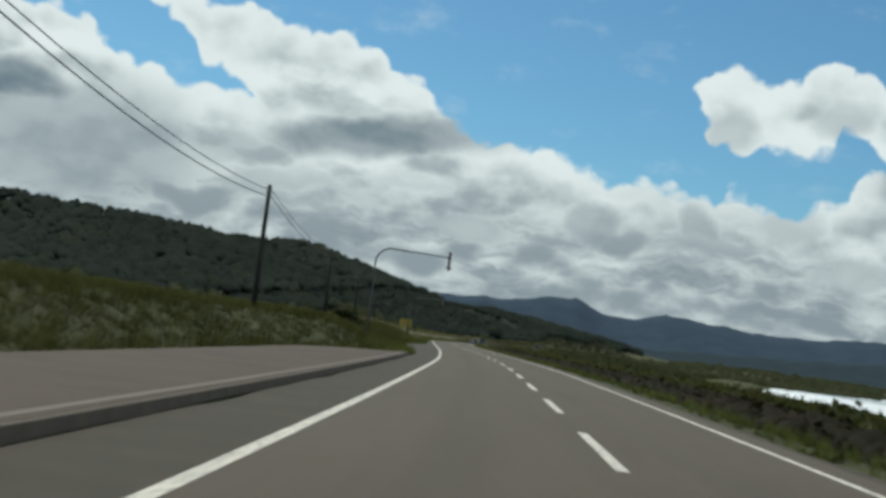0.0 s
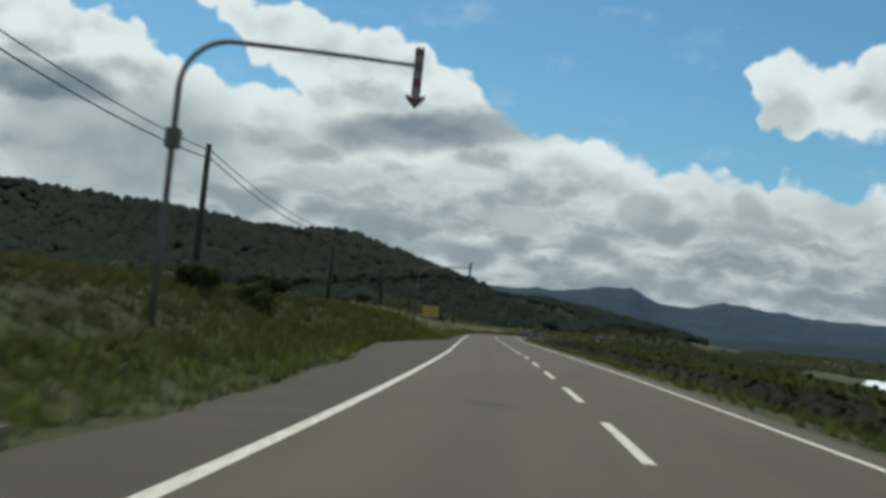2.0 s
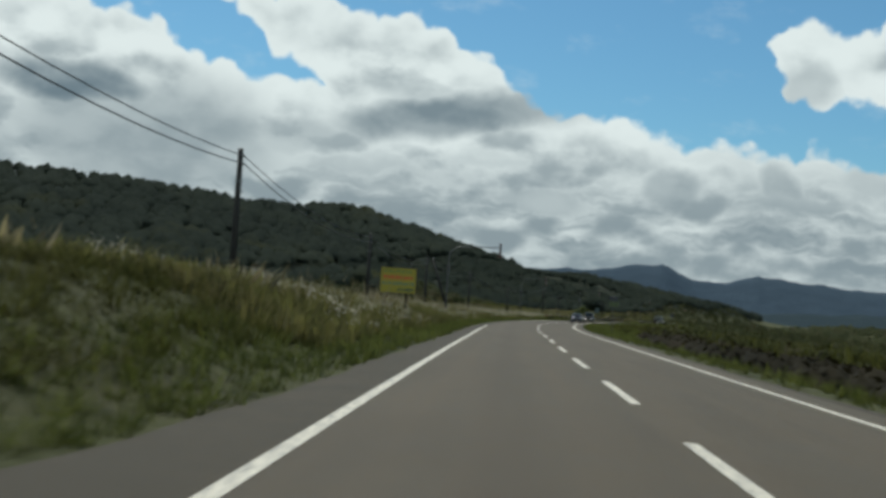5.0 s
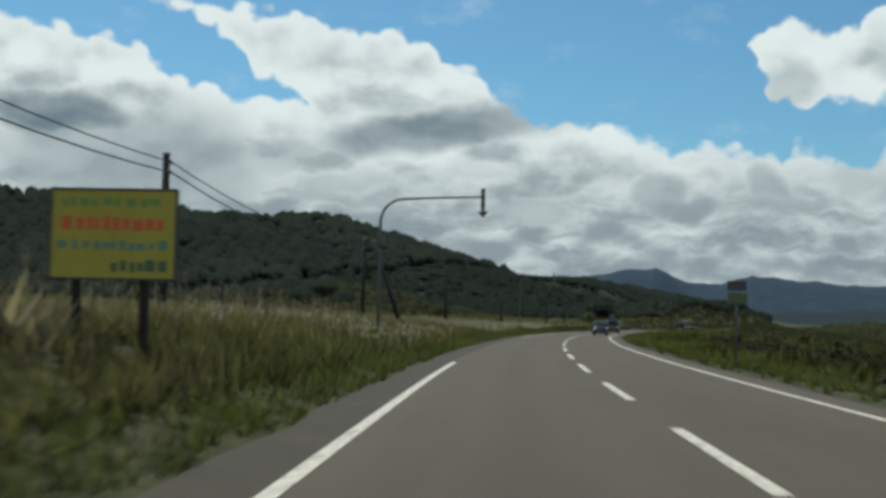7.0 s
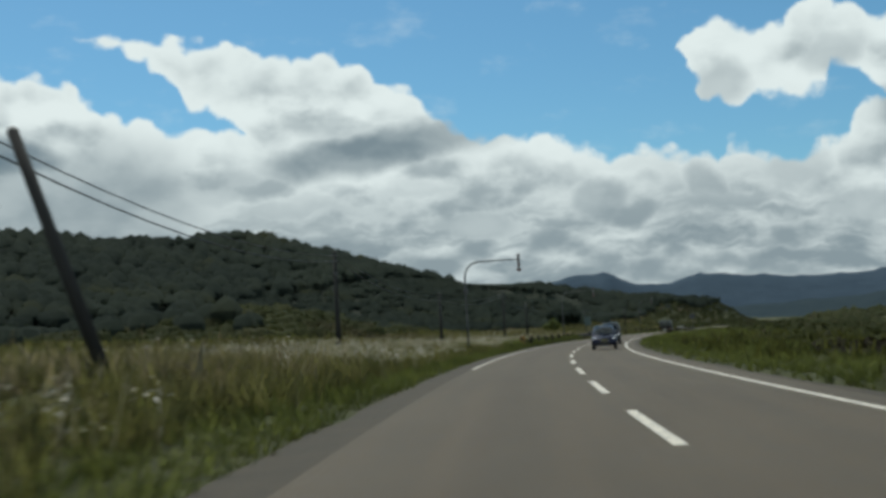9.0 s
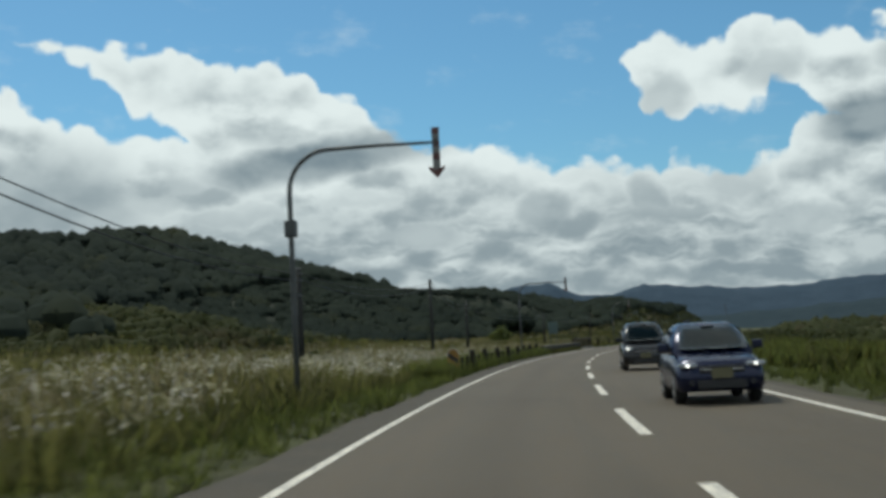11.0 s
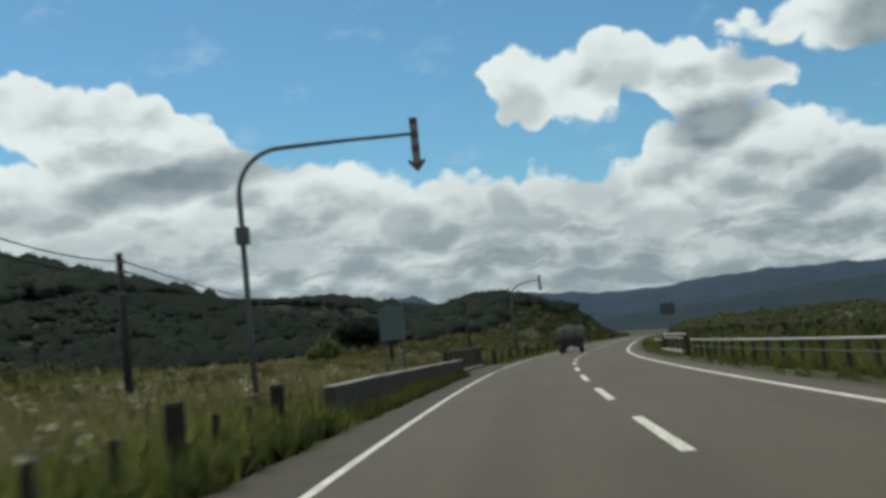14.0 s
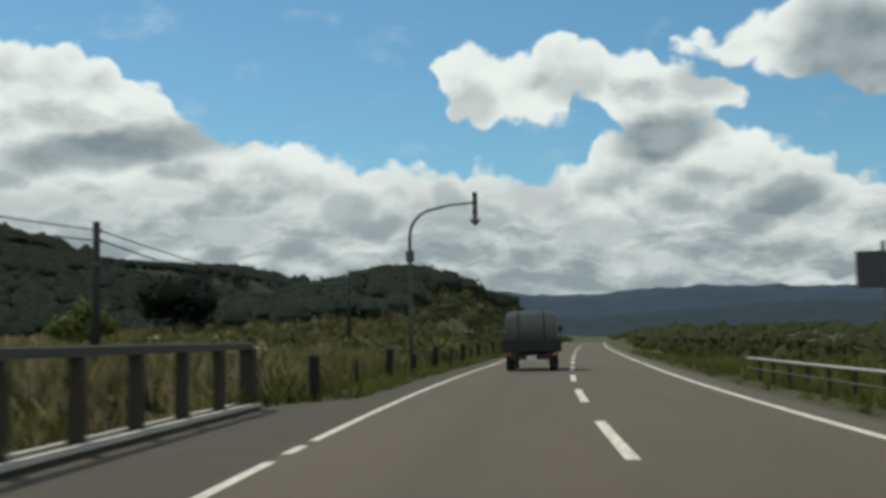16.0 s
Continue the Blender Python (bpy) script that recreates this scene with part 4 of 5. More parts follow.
grow("scrub", 28, _bush, 1000, (372, 468, -106, -46), (1.2, 2.4), SCRUB, "olive shrubs over a low rise in the meadow", "shrubs", 0.1, lambda s, o: land(s, o) > 2.0)
grow("scrub", 16, _far, 2400, (520, 1300, 8, 300), (1.2, 3.2), SCRUB, "olive scrub and low trees on the far plain", "shrubs", 0.1)


# ---- woods ----
def wooded(name, seed, count, area, size, label, level, lift=2.5, leaves=16, leaf=0.16, keep=None):
    rng = np.random.default_rng(seed)
    verts, faces = crown(rng, 0.13, leaves, leaf, 0.84, 2, 0.8)
    s, o = rng.uniform(area[0], area[1], count), rng.uniform(area[2], area[3], count)
    z = land(s, o)
    ok = z > level + rng.uniform(-1, 1, count)
    if keep is not None:
        ok &= keep(s, o)
    x, y = place(s, o)
    ok &= (x - RIDGE_AT[0]) * RIDGE_WAY[1] - (y - RIDGE_AT[1]) * RIDGE_WAY[0] > -14
    s, o, z = s[ok], o[ok], z[ok]
    x, y = place(s, o)
    spots = np.stack([x, y, z + lift], -1)
    return spread(name, verts, faces, turns(len(spots), rng, *size, 0.15, (0.75, 1.0)), spots, WOODS, label, "forest", 1.8)


_close = lambda s, o: (s > 400) & (s < 700) & (o > -125)
wooded("forest", 20, 13000, (250, 1180, -330, -28), (1.9, 3.7), "dense dark forest over the ridge", 5.5, keep=lambda s, o: ~_close(s, o))
wooded("forest", 21, 7000, (250, 800, -220, -52), (1.6, 3.0), "dense dark forest at the foot of the ridge", 3.6, 1.6, keep=lambda s, o: ~_close(s, o))
wooded("forest", 22, 5500, (760, 1390, -60, 560), (2.0, 4.0), "dense dark forest over the far ridge", 5.0)
wooded("forest", 23, 4200, (430, 700, -125, -12), (1.1, 2.0), "dark wooded knoll above the bend", 2.6, 0.8, 18, 0.16, lambda s, o: o < -13 - 0.03 * np.abs(s - 560))


def bush(s, o, r, tall, seed, mat, label):
    """A single shrub: short stem, limbs and a crown of many small leaves."""
    rng = np.random.default_rng(seed)
    z = float(land(s, o))
    root = thing("bush", put(s, o, z), label, "bush")
    bm = tube([(0, 0, -0.2), (0.05, 0, tall * 0.35), (0.0, 0.05, tall * 0.7)], [0.12, 0.09, 0.03], 8)
    for k in range(5):
        a = k * 1.26 + rng.uniform(0, 0.6)
        tube([(0, 0, tall * 0.2), (0.4 * r * math.cos(a), 0.4 * r * math.sin(a), tall * 0.5), (0.7 * r * math.cos(a), 0.7 * r * math.sin(a), tall * 0.65)], [0.06, 0.04, 0.015], 6, bm)
    part("stem", bm, WOODPOST, root)
    vs, fs = [], []
    for k in range(14):
        v, f = crown(rng, 0.25, 80, 0.15, 0.62)
        a, q = rng.uniform(0, 6.28), r * 0.62 * math.sqrt(rng.uniform(0, 1))
        h = tall * rng.uniform(0.14, 0.76) * (1 - 0.35 * (q / r) ** 2)
        size = r * rng.uniform(0.3, 0.5)
        fs.append(f + sum(len(x) for x in vs))
        vs.append(v * (size, size, size * 0.85) + (q * math.cos(a), q * math.sin(a), h))
    leaves = spread("crown", np.concatenate(vs), np.concatenate(fs), np.eye(3)[None], np.zeros((1, 3)), mat, "", "")
    leaves.parent = root
    return root


bush(469, -27, 3.7, 5.0, 31, WOODS, "dense dark rounded bush in the meadow")
bush(453, -26.5, 2.4, 2.6, 33, VERGE, "yellow-green leafy bush in the meadow")
bush(534, -46, 4.0, 5.5, 34, WOODS, "tall dark rounded bush below the knoll")
bush(86, -10.6, 1.0, 1.2, 35, SCRUB, "low dark olive bush on the roadside bank")
bush(93, -10.2, 1.1, 1.0, 36, SCRUB, "low dark bush on the roadside bank")
bush(104, -12.0, 1.4, 1.3, 37, SCRUB, "low dark bush on the roadside bank")

# ---- things along the road ----
def arrow_sign(m, arm, dz=0.0, lift=0.0):
    """An overhead marker: a bent pole with an arm and a striped arrow that points down at the road's edge."""
    root = thing("arrow_sign", m, "bent grey pole holding a dull striped arrow over the road", "road sign", "snow pole markers along the road")
    bend = [(-arm + 0.95 * (1 - math.cos(a)), 0, 4.75 + lift + 0.95 * math.sin(a) + dz) for a in np.linspace(0, math.pi / 2 - 0.06, 9)]
    part("pole", tube([(-arm, 0, -0.3), (-arm, 0, 2.2), (-arm, 0, 4.75 + lift + dz)] + bend[1:] + [(-arm * 0.4, 0, 5.83 + lift * 0.5 + dz), (0.02, 0, 5.93 + dz)], [0.07, 0.065, 0.058] + [0.052] * 8 + [0.042, 0.034], 12), GALVA, root, sleek=True)
    part("base_plate", box(-arm - 0.16, -arm + 0.16, -0.16, 0.16, -0.05, 0.03, 0.008), GALVA, root)
    part("control_box", box(-arm - 0.13, -arm + 0.13, -0.13, 0.15, 3.95 + dz, 4.33 + dz, 0.02), GALVA, root, "grey steel box on the pole")
    part("clamp", tube([(0, 0, 5.84 + dz), (0, 0, 6.02 + dz)], 0.05, 10), GALVA, root)
    top, n_bands = 6.28 + dz, 6
    for i in range(n_bands):
        z1 = top - i * 0.15
        part("band", box(-0.085, 0.085, -0.03, 0.03, z1 - 0.15, z1 - 0.0015, 0.008), ARROWRED if i % 2 == 0 else ARROWPALE, root, "dull red-brown band" if i % 2 == 0 else "dull grey band")
    bm = bmesh.new()
    tip = [(-0.18, top - 0.9), (-0.18, top - 0.97), (0, top - 1.17), (0.18, top - 0.97), (0.18, top - 0.9), (0, top - 0.99)]
    front, rear = [bm.verts.new((x, -0.03, z)) for x, z in tip], [bm.verts.new((x, 0.03, z)) for x, z in tip]
    bm.faces.new(front)
    bm.faces.new(rear[::-1])
    for k in range(len(tip)):
        bm.faces.new((front[k], rear[k], rear[(k + 1) % len(tip)], front[(k + 1) % len(tip)]))
    part("arrow_head", bm, ARROWRED, root, "dull red-brown arrow head")
    part("arrow_neck", box(-0.08, 0.08, -0.028, 0.028, top - 0.985, top - 0.9, 0.005), ARROWPALE, root)
    return root


for s, o, arm, dz, lift in ((72.7, -3.6, 4.5, 0.0, 0.38), (134.3, -3.2, 3.6, -0.7, 0.0), (221, -3.4, 4.1, 0.15, 0.12), (295, -3.4, 3.45, -0.13, 0.23), (366, -3.35, 3.9, -0.1, 0.25), (431, -3.15, 2.25, -0.15, 0.05)):
    arrow_sign(put(s, o, float(land(s, o - arm)) * 0.0), arm, dz, lift)

POLES = [(-16, -12.6, 7.6), (21, -12.6, 7.5), (57.9, -12.7, 7.45), (94.2, -12.9, 6.9), (134.1, -13.0, 7.2), (170.5, -12.4, 6.6), (207.3, -11.9, 5.78), (243.7, -12.0, 5.9), (283, -12.4, 6.1),
         (320, -12.6, 4.9), (355.8, -12.7, 6.1), (375.5, -13.4, 5.0), (424, -13.6, 4.7), (462, -13.5, 5.0), (500, -13.5, 5.5)]


def utility_pole(s, o, top):
    low = float(land(s, o)) - 0.3
    root = thing("utility_pole", put(s, o, low), "slim grey concrete utility pole beside the road", "utility pole", "poles of one overhead line")
    h = top - low
    part("shaft", tube([(0, 0, 0), (0, 0, h * 0.5), (0, 0, h)], [0.14, 0.12, 0.1], 12), POLEGREY, root, sleek=True)
    part("pole_cap", tube([(0, 0, h), (0, 0, h + 0.05)], [0.125, 0.06], 12), GALVA, root)
    for z in (0.24, 0.54):
        part("cable_clamp", box(0.08, 0.16, -0.05, 0.05, h - z - 0.05, h - z + 0.05, 0.01), GALVA, root)
    part("strap", tube([(0, 0, h - 1.25), (0, 0, h - 1.15)], 0.128, 12), GALVA, root)
    for k in range(5):
        part("foot_bolt", tube([(-0.24 if k % 2 else 0.24, 0, h - 1.6 - 0.45 * k), (0, 0, h - 1.6 - 0.45 * k)], 0.012, 6), GALVA, root)
    return root


for s, o, top in POLES:
    utility_pole(s, o, top)
# a leaning brace pole
_b = thing("brace_pole", put(243.7, -11.2, float(land(243.7, -11.2)) - 0.2), "leaning grey brace pole propping a utility pole", "utility pole")
part("shaft", tube([(1.6, 0, 0), (-0.25, 0, 5.3)], [0.15, 0.12], 12), POLEGREY, _b, sleek=True)
part("pole_cap", tube([(-0.25, 0, 5.3), (-0.27, 0, 5.36)], [0.125, 0.07], 12), GALVA, _b)
for (s0, o0, t0), (s1, o1, t1) in zip(POLES, POLES[1:]):
    for dx, dz, sag in ((0.14, -0.24, 0.6), (0.16, -0.54, 0.68)):
        pts = []
        for k in range(13):
            f = k / 12
            x, y = place(s0 + (s1 - s0) * f, o0 + (o1 - o0) * f + dx)
            pts.append((float(x), float(y), t0 + (t1 - t0) * f + dz - sag * 4 * f * (1 - f)))
        cable = new("overhead_cable", mesh_of("overhead_cable", tube(pts, 0.019 if dz > -0.3 else 0.023, 5), WIRE, True))
        tagged(cable, "black overhead cable sagging between utility poles", "cable", "cables of the overhead line")

# yellow roadside board
bb = thing("billboard", put(192.6, -8.3, float(land(192.6, -8.3))), "faded yellow roadside board on two dark posts", "billboard")
zb = 1.71 - float(land(192.6, -8.3))
part("panel", box(-0.9, 1.1, -0.03, 0.03, zb, zb + 1.43, 0.008), YELLOW, bb)
for x in (-0.5, 0.6):
    part("post", box(x - 0.07, x + 0.07, 0.035, 0.16, -0.3, zb + 1.2, 0.01), WOODPOST, bb)
for z0, z1, x0, x1 in ((zb - 0.02, zb + 0.02, -0.93, 1.13), (zb + 1.41, zb + 1.45, -0.93, 1.13)):
    part("frame_strip", box(x0, x1, -0.045, 0.02, z0, z1, 0.005), RAILGREY, bb)
for x in (-0.915, 1.115):
    part("frame_strip", box(x - 0.02, x + 0.02, -0.045, 0.02, zb + 0.02, zb + 1.41, 0.005), RAILGREY, bb)
_r = random.Random(4)
for z, h, x0, x1, mt in ((1.16, 0.13, -0.74, 0.9, BOARDGREEN), (0.78, 0.2, -0.74, 0.98, BOARDRED), (0.47, 0.13, -0.8, 0.98, BOARDTEAL), (0.12, 0.17, 0.08, 0.98, BOARDDARK)):
    x = x0
    while x < x1 - 0.05:
        wd = _r.uniform(0.08, 0.17)
        part("lettering_bar", box(x, min(x + wd, x1), -0.036, -0.0305, zb + z + _r.uniform(-0.015, 0.015), zb + z + h + _r.uniform(-0.03, 0.02)), mt, bb, "unreadable red writing" if mt is BOARDRED else "unreadable green writing")
        x += wd + _r.uniform(0.02, 0.09)

# upright blue-grey panel
pn = thing("sign_panel", put(382, -6.25, float(land(382, -6.25))), "blank blue-grey metal panel on two posts in the grass", "sign")
zp = 1.7 - float(land(382, -6.25))
part("panel", box(-0.44, 0.44, -0.025, 0.025, zp, zp + 1.15, 0.01), SLATE, pn)
for x in (-0.3, 0.3):
    part("post", box(x - 0.03, x + 0.03, 0.027, 0.09, -0.3, zp + 1.1, 0.008), GALVA, pn)
for z in (zp + 0.25, zp + 0.85):
    part("brace", box(-0.42, 0.42, 0.09, 0.12, z, z + 0.05, 0.005), GALVA, pn)


# a low concrete wall of cast blocks on the verge, its shaded face painted dark
wall = thing("concrete_barrier", pose(0, 0, 0), "low stained concrete barrier of cast blocks, face toned as shaded", "barrier")
_n = 12
for k in range(_n):
    s = 365.5 + k * 2.42
    o = -5.55 + 0.45 * (k / _n)
    lo = -0.25
    bm = loft([[(x, y, z) for x, z in ((-0.16, lo), (0.16, lo), (0.13, 0.61), (0.1, 0.65), (-0.1, 0.65), (-0.13, 0.61))] for y in (-1.2, -1.18, 1.18, 1.2)])
    blk = part("block", bm, DARKCAST, wall, m=put(s + 1.2, o, 0.004 * ((k * 7) % 5 - 2), -1.0))
    # the sunlit top is painted as a paler strip on each block
    part("coping", box(-0.115, 0.115, -1.2, 1.2, 0.652, 0.685, 0.01), COPING, blk, "pale top edge, toned as sunlit")


def pipe_barrier(rows, top, label):
    """Two pipe rails on short posts along rows of (s, o)."""
    root = thing("crash_barrier", pose(0, 0, 0), label, "crash barrier")
    ss, oo = zip(*rows)
    st = np.arange(ss[0], ss[-1] + 0.1, 1.0)
    for z, r, mt in ((top, 0.032, RAILWHITE), (top - 0.27, 0.024, RAILGREY)):
        part("rail", tube([(*map(float, place(s, np.interp(s, ss, oo))), z) for s in st], r, 8), mt, root, "dirty white pipe rail" if mt is RAILWHITE else "grey lower pipe rail", True)
    for s in np.arange(ss[0] + 0.3, ss[-1], 2.0):
        o = float(np.interp(s, ss, oo))
        part("post", tube([(0.07, 0, float(land(s, o)) - 0.2), (0.07, 0, top + 0.03)], 0.05, 10), BROWNPOST, root, m=put(float(s), o, 0.0))
        part("bracket", box(0.0, 0.07, -0.03, 0.03, top - 0.04, top + 0.02), GALVA, root, m=put(float(s), o, 0.0))
    return root


pipe_barrier([(362, 5.2), (374, 4.95), (391, 4.85)], 0.6, "low pipe crash barrier with pale rails on the seaward edge")
pipe_barrier([(409, 4.85), (425, 4.85)], 0.5, "low pipe crash barrier with pale rails past the bridge")


def bridge_railing(name, s0, s1, o, height, label, low=False):
    """A concrete kerb with square posts and a heavy rail; a low one has two pale pipe rails on slim posts."""
    root = thing(name, pose(0, 0, 0), label, "bridge railing")
    st = list(np.arange(s0, s1, 1.0)) + [s1]
    rings = []
    for s in st:
        rings.append([(*map(float, place(s, o + dx)), z) for dx, z in ((-0.2, -0.8), (0.2, -0.8), (0.2, 0.07), (0.17, 0.09), (-0.17, 0.09), (-0.2, 0.07))])
    part("bridge_kerb", loft(rings), DARKCAST, root, "dark concrete kerb")
    for dx in (-0.16, 0.16):
        part("coping", loft([[(*map(float, place(s, o + dx + q)), z) for q, z in ((-0.055, 0.06), (0.055, 0.06), (0.05, 0.125), (-0.05, 0.125))] for s in st]), COPING, root, "pale concrete edge strip")
    if low:
        for z in (height, height - 0.17):
            part("rail", tube([(*map(float, place(s, o)), z) for s in st], 0.042, 8), RAILWHITE, root, "dirty white pipe rail", True)
    else:
        z = height
        part("rail", loft([[(*map(float, place(s, o + q)), z + e) for q, e in ((-0.07, -0.075), (0.07, -0.075), (0.075, 0.03), (0.05, 0.05), (-0.05, 0.05), (-0.075, 0.03))] for s in st]), RAILGREY, root, "weathered grey top rail")
    half = 0.05 if low else 0.085
    for s in np.arange(s0 + (2.4 if low else 0.4), s1 - 0.5, 2.4 if low else 1.95):
        part("post", box(-half, half, -half, half, 0.08, height - 0.03 if low else height - 0.075, 0.012), BROWNPOST, root, m=put(float(s), o, 0.0))
    for s in (s0 + 0.05, s1 - 0.05):
        part("end_pillar", box(-0.13, 0.13, -0.13, 0.13, -0.5, height - 0.07, 0.02), BROWNPOST, root, m=put(float(s), o, 0.0))
    return root


bridge_railing("bridge_railing", 395.5, 411.5, -5.85, 1.12, "grey bridge railing with square posts over a brook")
bridge_railing("bridge_railing", 393, 407.5, 4.85, 0.85, "low bridge railing with two pale pipe rails", True)

# guard posts along the verge: thick ones, and thinner ones between them
_thick = _thin = None
THICK = [(317.5, -4.75), (323.4, -4.8), (329.0, -4.7), (334.9, -4.7), (341.0, -4.75), (347.5, -5.0), (353.5, -5.2), (359.2, -5.3)]
_posts = [(s, o, 0.9, True) for s, o in THICK] + [(313.6, -4.8, 0.7, False), (315.4, -4.75, 0.7, False)]
for (s0, o0), (s1, o1) in zip(THICK, THICK[1:]):
    _posts += [(s0 + (s1 - s0) * f, o0 + (o1 - o0) * f - 0.06, 0.68 + 0.05 * math.sin(s0 * f), False) for f in (0.34, 0.67)]
_posts += [(s, -5.25 + 0.1 * math.sin(s), 0.95, k % 2 == 0) for k, s in enumerate((414.5, 420, 425.5, 431, 436, 441.5, 447, 452.5, 458, 464, 470))]
for s, o, h, stout in _posts:
    _m = put(s, o, float(land(s, o)), s * 37 % 20 - 10) @ pose(0, 0, 0, (s * 13) % 5 - 2, (s * 29) % 5 - 2, 0)
    known = _thick if stout else _thin
    if known is not None:
        copy_thing(known, _m)
        continue
    r = 0.115 if stout else 0.05
    known = thing("guard_post", _m, "stout dark weathered guard post in the verge grass" if stout else "thin dark guard post in the verge grass", "guard post", "row of guard posts")
    part("stake", tube([(0, 0, -0.25), (0, 0, 0.5), (0.01, 0, h - 0.03), (0.01, 0, h)], [r, r * 0.98, r * 0.96, r * 0.7], 10), WOODPOST, known)
    if stout:
        part("post_cap", tube([(0.01, 0, h - 0.02), (0.01, 0, h + 0.025)], [r * 1.06, r * 0.9], 10), POLEGREY, known, "grey cap")
        _thick = known
    else:
        _thin = known
    for z in (0.45, 0.65):
        part("cable_hook", box(r * 0.8, r + 0.03, -0.02, 0.02, z, z + 0.05, 0.004), GALVA, known)

# rounded end marker with slanting stripes
_em = thing("end_marker", put(311.8, -4.9, float(land(311.8, -4.9))), "rounded rusty yellow end marker with dark slanting stripes", "end marker")
_arc = [(0.21 * math.cos(a), 0.82 + 0.21 * math.sin(a)) for a in np.linspace(0, math.pi, 11)]
_ring = [(0.21, -0.2)] + _arc + [(-0.21, -0.2)]
part("board", loft([[(x * k, y, z) for x, z in _ring] for y, k in ((-0.09, 0.94), (-0.07, 1.0), (0.07, 1.0), (0.09, 0.94))]), RUSTYELLOW, _em)
for z0 in (0.2, 0.58):
    _bm = bmesh.new()
    _q = [(-0.19, z0 + 0.16), (-0.19, z0 + 0.34), (0.19, z0 + 0.06), (0.19, z0 - 0.12)]
    loft([[(x, y, z) for x, z in _q] for y in (-0.1, -0.088)], _bm)
    part("stripe", _bm, TRIMBLACK, _em, "black slanting stripe")
part("rim", tube([(x * 0.99, -0.085, z) for x, z in _arc], 0.018, 6), COPING, _em, "pale worn rim")

# board sign on a post by the seaward edge
sg = thing("road_sign", put(413.6, 5.6, float(land(413.6, 5.6))), "dark rectangular road sign seen from behind on a steel post", "road sign")
zz = -float(land(413.6, 5.6))
part("post", tube([(0, 0, -0.3), (0, 0, zz + 2.85)], 0.045, 10), GALVA, sg, sleek=True)
part("panel", box(-0.52, 0.36, -0.07, -0.05, zz + 1.98, zz + 2.66, 0.008), DARKSIGN, sg)
for z in (2.2, 2.5):
    part("bracket", box(-0.3, 0.3, -0.05, 0.05, zz + z, zz + z + 0.05, 0.006), GALVA, sg)
_z2 = float(land(214.2, 5.45))
sg2 = thing("road_sign", put(214.2, 5.45, _z2), "blue-grey panel over an olive panel on a steel post", "road sign")
part("post", tube([(0, 0, -0.3), (0, 0, 2.74 - _z2)], 0.035, 10), GALVA, sg2, sleek=True)
part("panel", box(-0.32, 0.32, -0.06, -0.04, 2.33 - _z2, 2.67 - _z2, 0.008), DARKSIGN, sg2, "blue-grey upper panel")
part("panel", box(-0.29, 0.35, -0.06, -0.04, 1.93 - _z2, 2.27 - _z2, 0.008), SCRUBSIGN, sg2, "olive lower panel")
for z in (2.08, 2.48):
    part("bracket", box(-0.2, 0.2, -0.04, 0.045, z - _z2, z + 0.05 - _z2, 0.006), GALVA, sg2)


# ---- vehicles ----
def wheel(root, x, y, r, wide):
    t = part("wheel", tube([(-wide / 2, 0, 0), (-wide / 2 + 0.03, 0, 0), (wide / 2 - 0.03, 0, 0), (wide / 2, 0, 0)], [r * 0.9, r, r, r * 0.9], 22), RUBBER, root, "black tyre on an alloy rim", m=pose(x, y, r))
    part("rim", tube([(-wide / 2 - 0.006, 0, 0), (wide / 2 + 0.006, 0, 0)], [r * 0.62, r * 0.62], 16), RIM, t)
    part("hub", tube([(-wide / 2 - 0.02, 0, 0), (wide / 2 + 0.02, 0, 0)], [r * 0.16, r * 0.16], 10), TRIMBLACK, t)


def hull(sections, half):
    """A rounded body: sections of (y, z low, z high, half width at the foot, at the top)."""
    rings = []
    for y, z0, z1, a, b in sections:
        r = min(0.09, (z1 - z0) * 0.35)
        side = [(a * 0.92, z0), (a, z0 + r), (a, z0 + (z1 - z0) * 0.55), (b, z1 - r), (b - r * 1.2, z1), (0.0, z1 + 0.012)]
        rings.append([(-x, y, z) for x, z in side] + [(x, y, z) for x, z in side[-2::-1]])
    return loft(rings)


